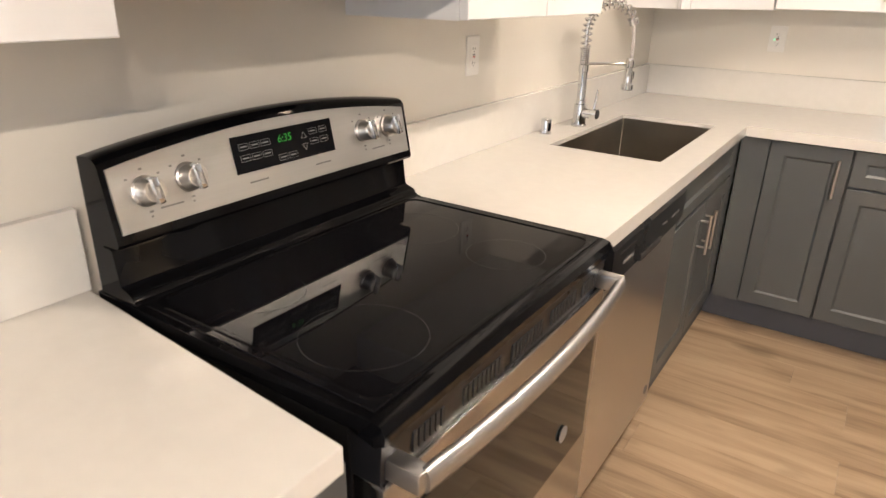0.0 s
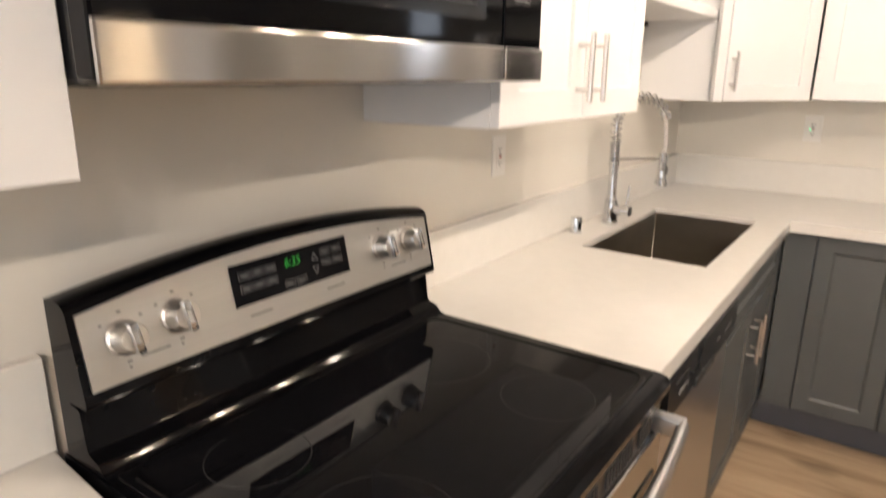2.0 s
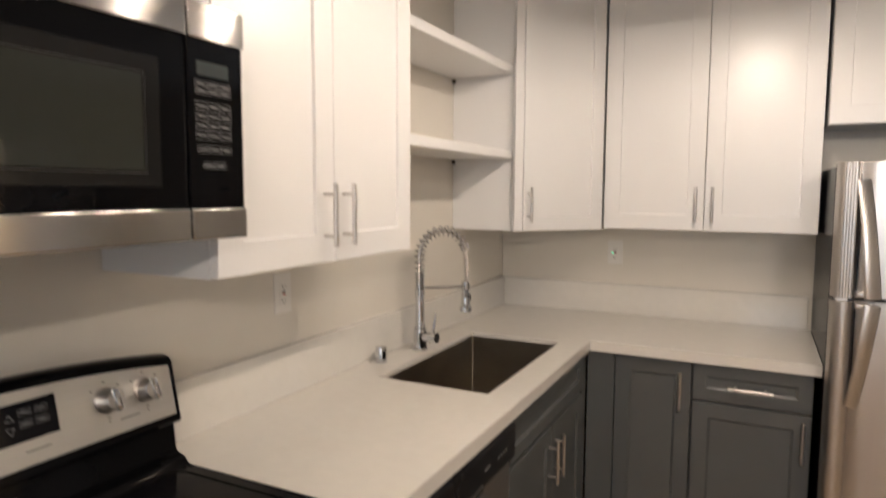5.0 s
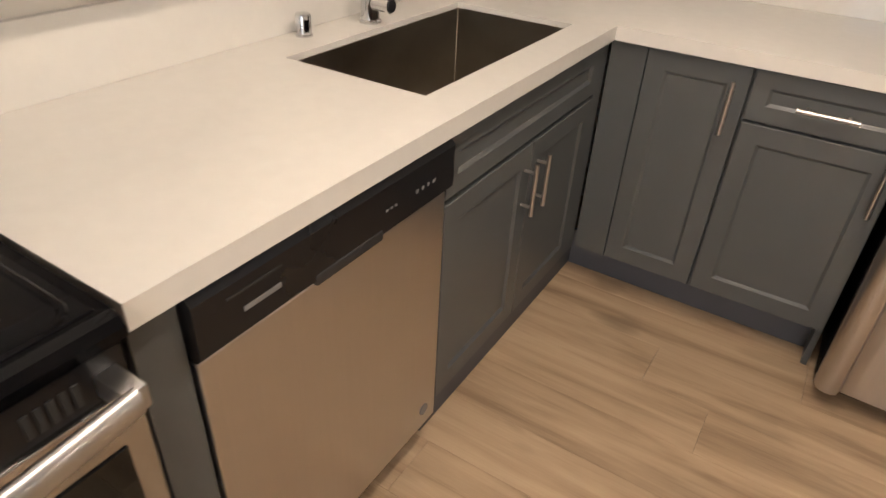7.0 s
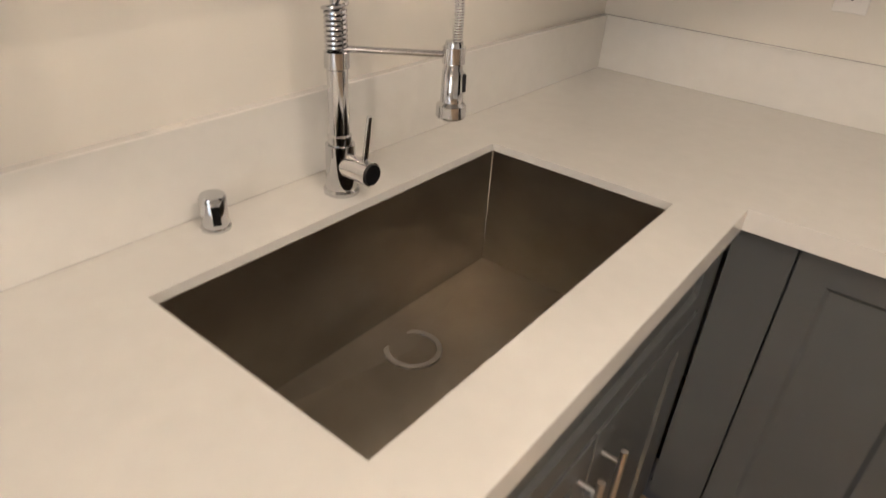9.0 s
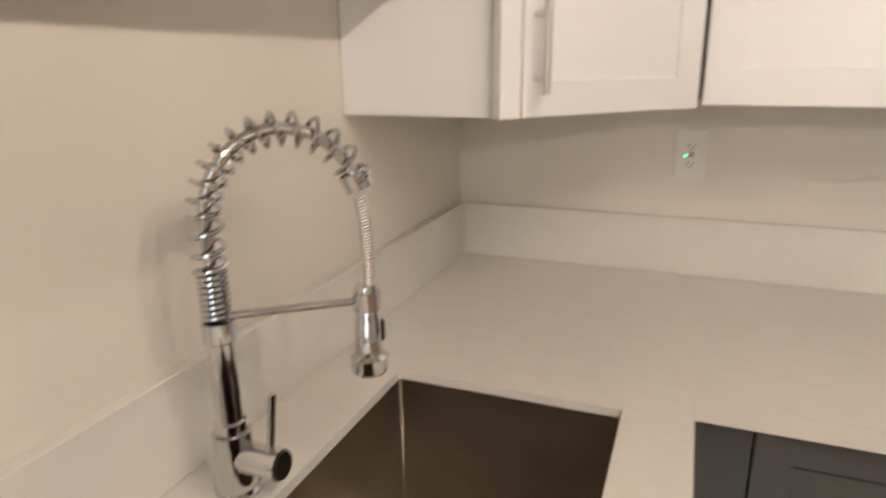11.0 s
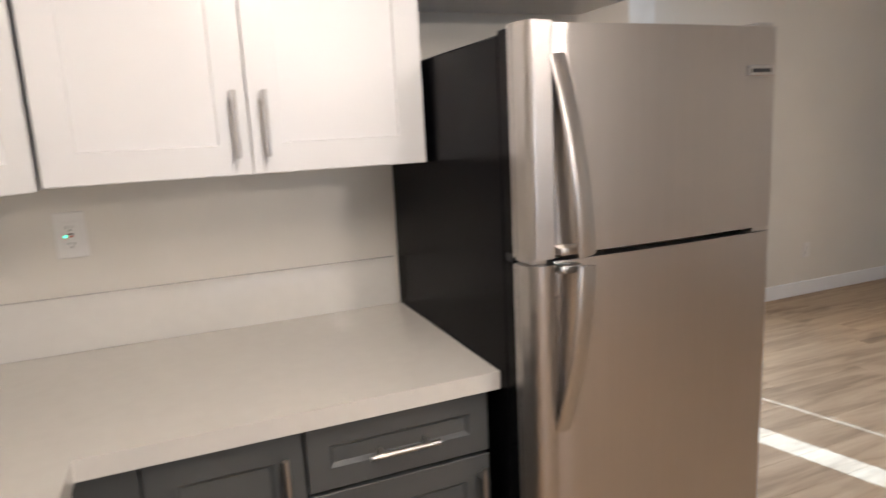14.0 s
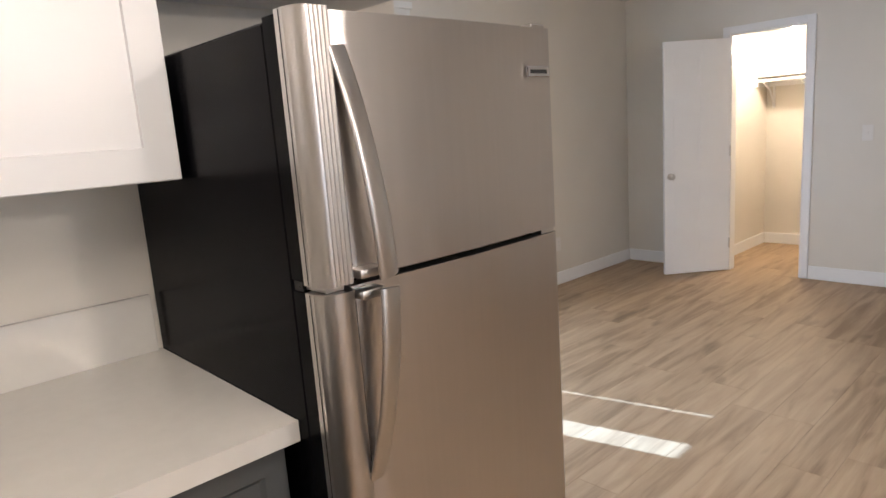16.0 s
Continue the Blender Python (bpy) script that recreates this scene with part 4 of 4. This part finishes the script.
sd2 = thing("air_gap_cap", pose(0.062, -1.332, CT), "small chrome air gap cap beside the sink", "faucet")
part("cap", lathe([(0.022, 0.0), (0.022, 0.004), (0.0195, 0.005), (0.0195, 0.050), (0.0175, 0.054), (0.0, 0.055)]), CHROME, sd2, smooth=True)
part("slot", moved(box(0.0188, 0.0202, -0.006, 0.006, 0.012, 0.042, bevel=0.0005), pose(0, 0, 0, 0, 0, -25)), BLACK, sd2, "dark vent opening")

# ---- wall plates ----


def outlet(m, label, gfci=True):
    o = thing("wall_outlet", m, label, "outlet")
    pl = part("plate", box(-0.036, 0.036, -0.006, -0.0005, -0.058, 0.058, bevel=0.002), PLATE, o)
    part("receptacle", box(-0.017, 0.017, -0.008, -0.0055, -0.034, 0.034, bevel=0.001), PLATE, o)
    for s in (-1, 1):
        bm = bmesh.new()
        add_box(bm, -0.007, -0.005, -0.0084, -0.0078, s * 0.021 - 0.004, s * 0.021 + 0.004)
        add_box(bm, 0.005, 0.007, -0.0084, -0.0078, s * 0.021 - 0.003, s * 0.021 + 0.003)
        add_box(bm, -0.002, 0.002, -0.0084, -0.0078, s * 0.021 - 0.010, s * 0.021 - 0.0065)
        part("socket_slots", bm, SLOT, o)
    if gfci:
        part("test_button", box(-0.006, 0.006, -0.0092, -0.0078, 0.001, 0.005), SLOT, o, "black test button")
        part("reset_button", box(-0.006, 0.006, -0.0092, -0.0078, -0.005, -0.001), RED, o, "red reset button")
    return o


outlet(A @ pose(-1.772, 0, 1.216), "white outlet plate with red and black test buttons")
o = outlet(pose(0.595, 0, 1.215), "white outlet plate with a lit green indicator")
part("indicator", box(-0.014, -0.009, -0.0095, -0.0078, -0.004, 0.000), GREEN_LED, o, "lit green indicator")
E = pose(6.52, 0, 0, 0, 0, -90)
outlet(pose(6.52, -0.53, 0.33, 0, 0, -90), "white outlet plate low on the living room wall", False)
outlet(pose(5.35, 1.65, 0.36), "white outlet plate low on the living room wall", False)
sw = thing("light_switch", pose(6.52, -0.34, 1.16, 0, 0, -90), "white light switch plate beside the closet", "switch")
part("plate", box(-0.036, 0.036, -0.006, -0.0005, -0.058, 0.058, bevel=0.002), PLATE, sw)
part("toggle", box(-0.005, 0.005, -0.016, -0.005, -0.010, 0.008, bevel=0.001), PLATE, sw)

# ---- fridge ----
fr = thing("refrigerator", pose(1.452, -0.002, 0.0), "stainless steel top freezer fridge with black sides", "fridge")
W, FH, GAP = 0.648, 1.612, 1.171
part("cabinet", box(0.0, W, -0.700, 0.0, 0.035, FH - 0.010, bevel=0.004), FRIDGE_SIDE, fr, "black textured fridge cabinet")
part("kick_grille", box(0.02, W - 0.02, -0.710, -0.65, 0.010, 0.06), BLACK_SATIN, fr)
for x in (0.06, W - 0.06):
    for y in (-0.62, -0.08):
        part("foot", cyl((x, y, 0.0), (x, y, 0.036), 0.02), BLACK_SATIN, fr)
FACE = -0.784
for nm, z0, z1 in (("freezer_door", GAP + 0.006, FH), ("fridge_door", 0.065, GAP - 0.006)):
    up = nm == "freezer_door"
    poly = [(-0.003, -0.745), (-0.004, -0.772), (-0.0035, -0.7725), (0.000, -0.786), (0.004, -0.796), (0.010, -0.803)]
    if up:
        for k in range(5):
            c = 0.015 + 0.008 * k
            poly += [(c, -0.8065), (c + 0.0035, -0.807), (c + 0.0055, -0.8045), (c + 0.007, -0.8065)]
    else:
        poly += [(0.018, -0.8065), (0.030, -0.809), (0.044, -0.808)]
    poly += [(0.057, -0.801), (0.061, -0.786), (0.066, -0.776)]
    n = 14
    poly += [(0.070 + (W - 0.006 - 0.070) * k / n, FACE + 0.008 - 0.010 * math.sin(math.pi * min(1, 0.1 + k / n))) for k in range(0, n + 1)]
    poly += [(W + 0.002, FACE + 0.016), (W + 0.002, -0.745)]
    d = part(nm, prism(poly, z0, z1), STEEL_V, fr, "stainless steel door with a fluted left edge" if up else "stainless steel door with a rounded left edge", smooth="all")
    part("gasket", box(0.001, W - 0.002, -0.7445, -0.7005, z0 + 0.004, z1 - 0.004), FRIDGE_SIDE, d, "black door liner edge")
    part("seam", box(-0.0046, -0.003, -0.7610, -0.7602, z0 + 0.002, z1 - 0.002), SLOT, d, "fine dark seam")
    za, zb = (z1 - 0.058, z0 + 0.004) if up else (z1 - 0.345, z1 - 0.004)
    pts, ws, hs = [], [], []
    for k in range(33):
        t = k / 32
        pts.append((0.068 + 0.040 * t ** 0.85, FACE - 0.006 - 0.046 * math.sin(math.pi * (0.04 + 0.60 * t)) ** 0.8, za + (zb - za) * t))
        ws.append(0.021 + 0.004 * t)
        hs.append(0.0065 + 0.001 * t)
    h = part("handle", tube(pts, ws, hs, seg=20, up=(0.25, -1, 0)), NICKEL, d, "bowed flat satin steel door handle", smooth=True)
    e = pts[-1]
    zz = (zb, zb + 0.016) if up else (zb - 0.016, zb)
    part("handle_mount", box(0.064, e[0] + 0.006, FACE - 0.030, FACE + 0.004, *zz, bevel=0.003, seg=2), NICKEL, h, "steel return joining handle and door", smooth=True)
    part("handle_foot", box(0.058, 0.080, FACE - 0.014, FACE + 0.006, min(za, za + (-0.024 if up else 0.024)), max(za, za + (-0.024 if up else 0.024)), bevel=0.003, seg=2), NICKEL, h, smooth=True)
    # shade behind the handle, put in as a thin raised black strip
    part("grip_shade_strip", box(0.0655, 0.0685, FACE - 0.0025, FACE + 0.006, min(za, zb) + 0.02, max(za, zb) - 0.02), BLACK_SATIN, d, "black strip standing for the shade behind the handle")
    if up:
        b = part("badge", box(W - 0.095, W - 0.022, FACE - 0.0040, FACE + 0.004, z1 - 0.103, z1 - 0.081, bevel=0.0012), CHROME, d, "small lettered metal badge")
        part("badge_bar", box(W - 0.086, W - 0.032, FACE - 0.0048, FACE - 0.0039, z1 - 0.096, z1 - 0.088), SLOT, b)
part("mid_hinge", box(0.010, 0.045, -0.790, -0.701, GAP - 0.0055, GAP + 0.0055, bevel=0.001), NICKEL, fr, "small metal hinge plate")
part("mid_hinge", box(W - 0.05, W - 0.004, -0.770, -0.701, GAP - 0.0055, GAP + 0.0055, bevel=0.001), NICKEL, fr, "small metal hinge plate")
part("top_hinge", box(W - 0.05, W - 0.004, -0.765, -0.66, FH + 0.0005, FH + 0.010, bevel=0.002), NICKEL, fr, "small metal hinge cap")
# black strip in place of the shade deep in the door gap
part("gap_shadow_strip", box(0.004, W - 0.004, -0.730, -0.7005, GAP - 0.009, GAP + 0.009), BLACK_SATIN, fr, "black strip standing for the shade in the gap between the doors")

# ---- ceiling lights ----


def bar_light(heads, label):
    hx = heads[0][0]
    ys = [h[1] for h in heads]
    c = sum(ys) / len(ys)
    t = thing("ceiling_bar_light", pose(hx, c, H), label, "ceiling light", "ceiling bar lights")
    part("canopy", lathe([(0.0, -0.025), (0.055, -0.025), (0.062, -0.018), (0.062, -0.0005)]), BRONZE, t, "round bronze canopy", smooth=True)
    part("bar", cyl((0, min(ys) - c - 0.04, -0.055), (0, max(ys) - c + 0.04, -0.055), 0.010), BRONZE, t, smooth=True)
    part("stem", cyl((0, 0, -0.025), (0, 0, -0.055), 0.009), BRONZE, t)
    for y in ys:
        h = part("shade", moved(lathe([(0.022, -0.132), (0.030, -0.152), (0.052, -0.179), (0.072, -0.217), (0.078, -0.235), (0.075, -0.235), (0.069, -0.217), (0.048, -0.179), (0.020, -0.154)]), pose(0, y - c, 0)), SHADE, t, "glowing frosted glass bell shade", smooth=True)
        part("socket", moved(lathe([(0.0, -0.055), (0.012, -0.055), (0.014, -0.070), (0.028, -0.080), (0.030, -0.139), (0.0, -0.139)]), pose(0, y - c, 0)), BRONZE, h, "bronze lamp socket", smooth=True)
        part("bulb", moved(lathe([(0.010, -0.139), (0.018, -0.152), (0.020, -0.165), (0.013, -0.175), (0.0, -0.179)]), pose(0, y - c, 0)), BULB, h, "glowing warm bulb", smooth=True)


bar_light(HEADS, "bronze ceiling bar light with four lit frosted glass shades")
bar_light(HEADS_2, "bronze ceiling bar light with four lit shades in the dining area")

# ---- floor planks ----
PL, PW = 1.22, 0.184
meshes = {}


def plank_mesh(w, length):
    key = (round(w, 3), round(length, 3))
    if key not in meshes:
        bm = box(0, length - 0.0008, 0, w - 0.0008, -0.0088, 0.0, bevel=0.0006)
        me = bpy.data.meshes.new("floor_plank")
        bm.to_mesh(me)
        bm.free()
        me.materials.append(WOOD)
        meshes[key] = me
    return meshes[key]


rng = random.Random(7)
row = 0
y = -5.6
while y < 1.65 - 0.01:
    w = min(PW, 1.65 - y)
    x = -rng.choice((0.0, 0.2, 0.4, 0.6, 0.8, 1.0))
    while x < 7.87:
        a, b = max(x, 0.0), min(x + PL, 7.87)
        if y > 0.87 or y + w < -0.82:
            b = min(b, 6.52)
        if b - a > 0.002:
            ob = new("floor_plank", plank_mesh(w, round(b - a, 4)))
            ob.location = (a, y, 0)
            ob.parent = floor
        x += PL
    y += PW
    row += 1
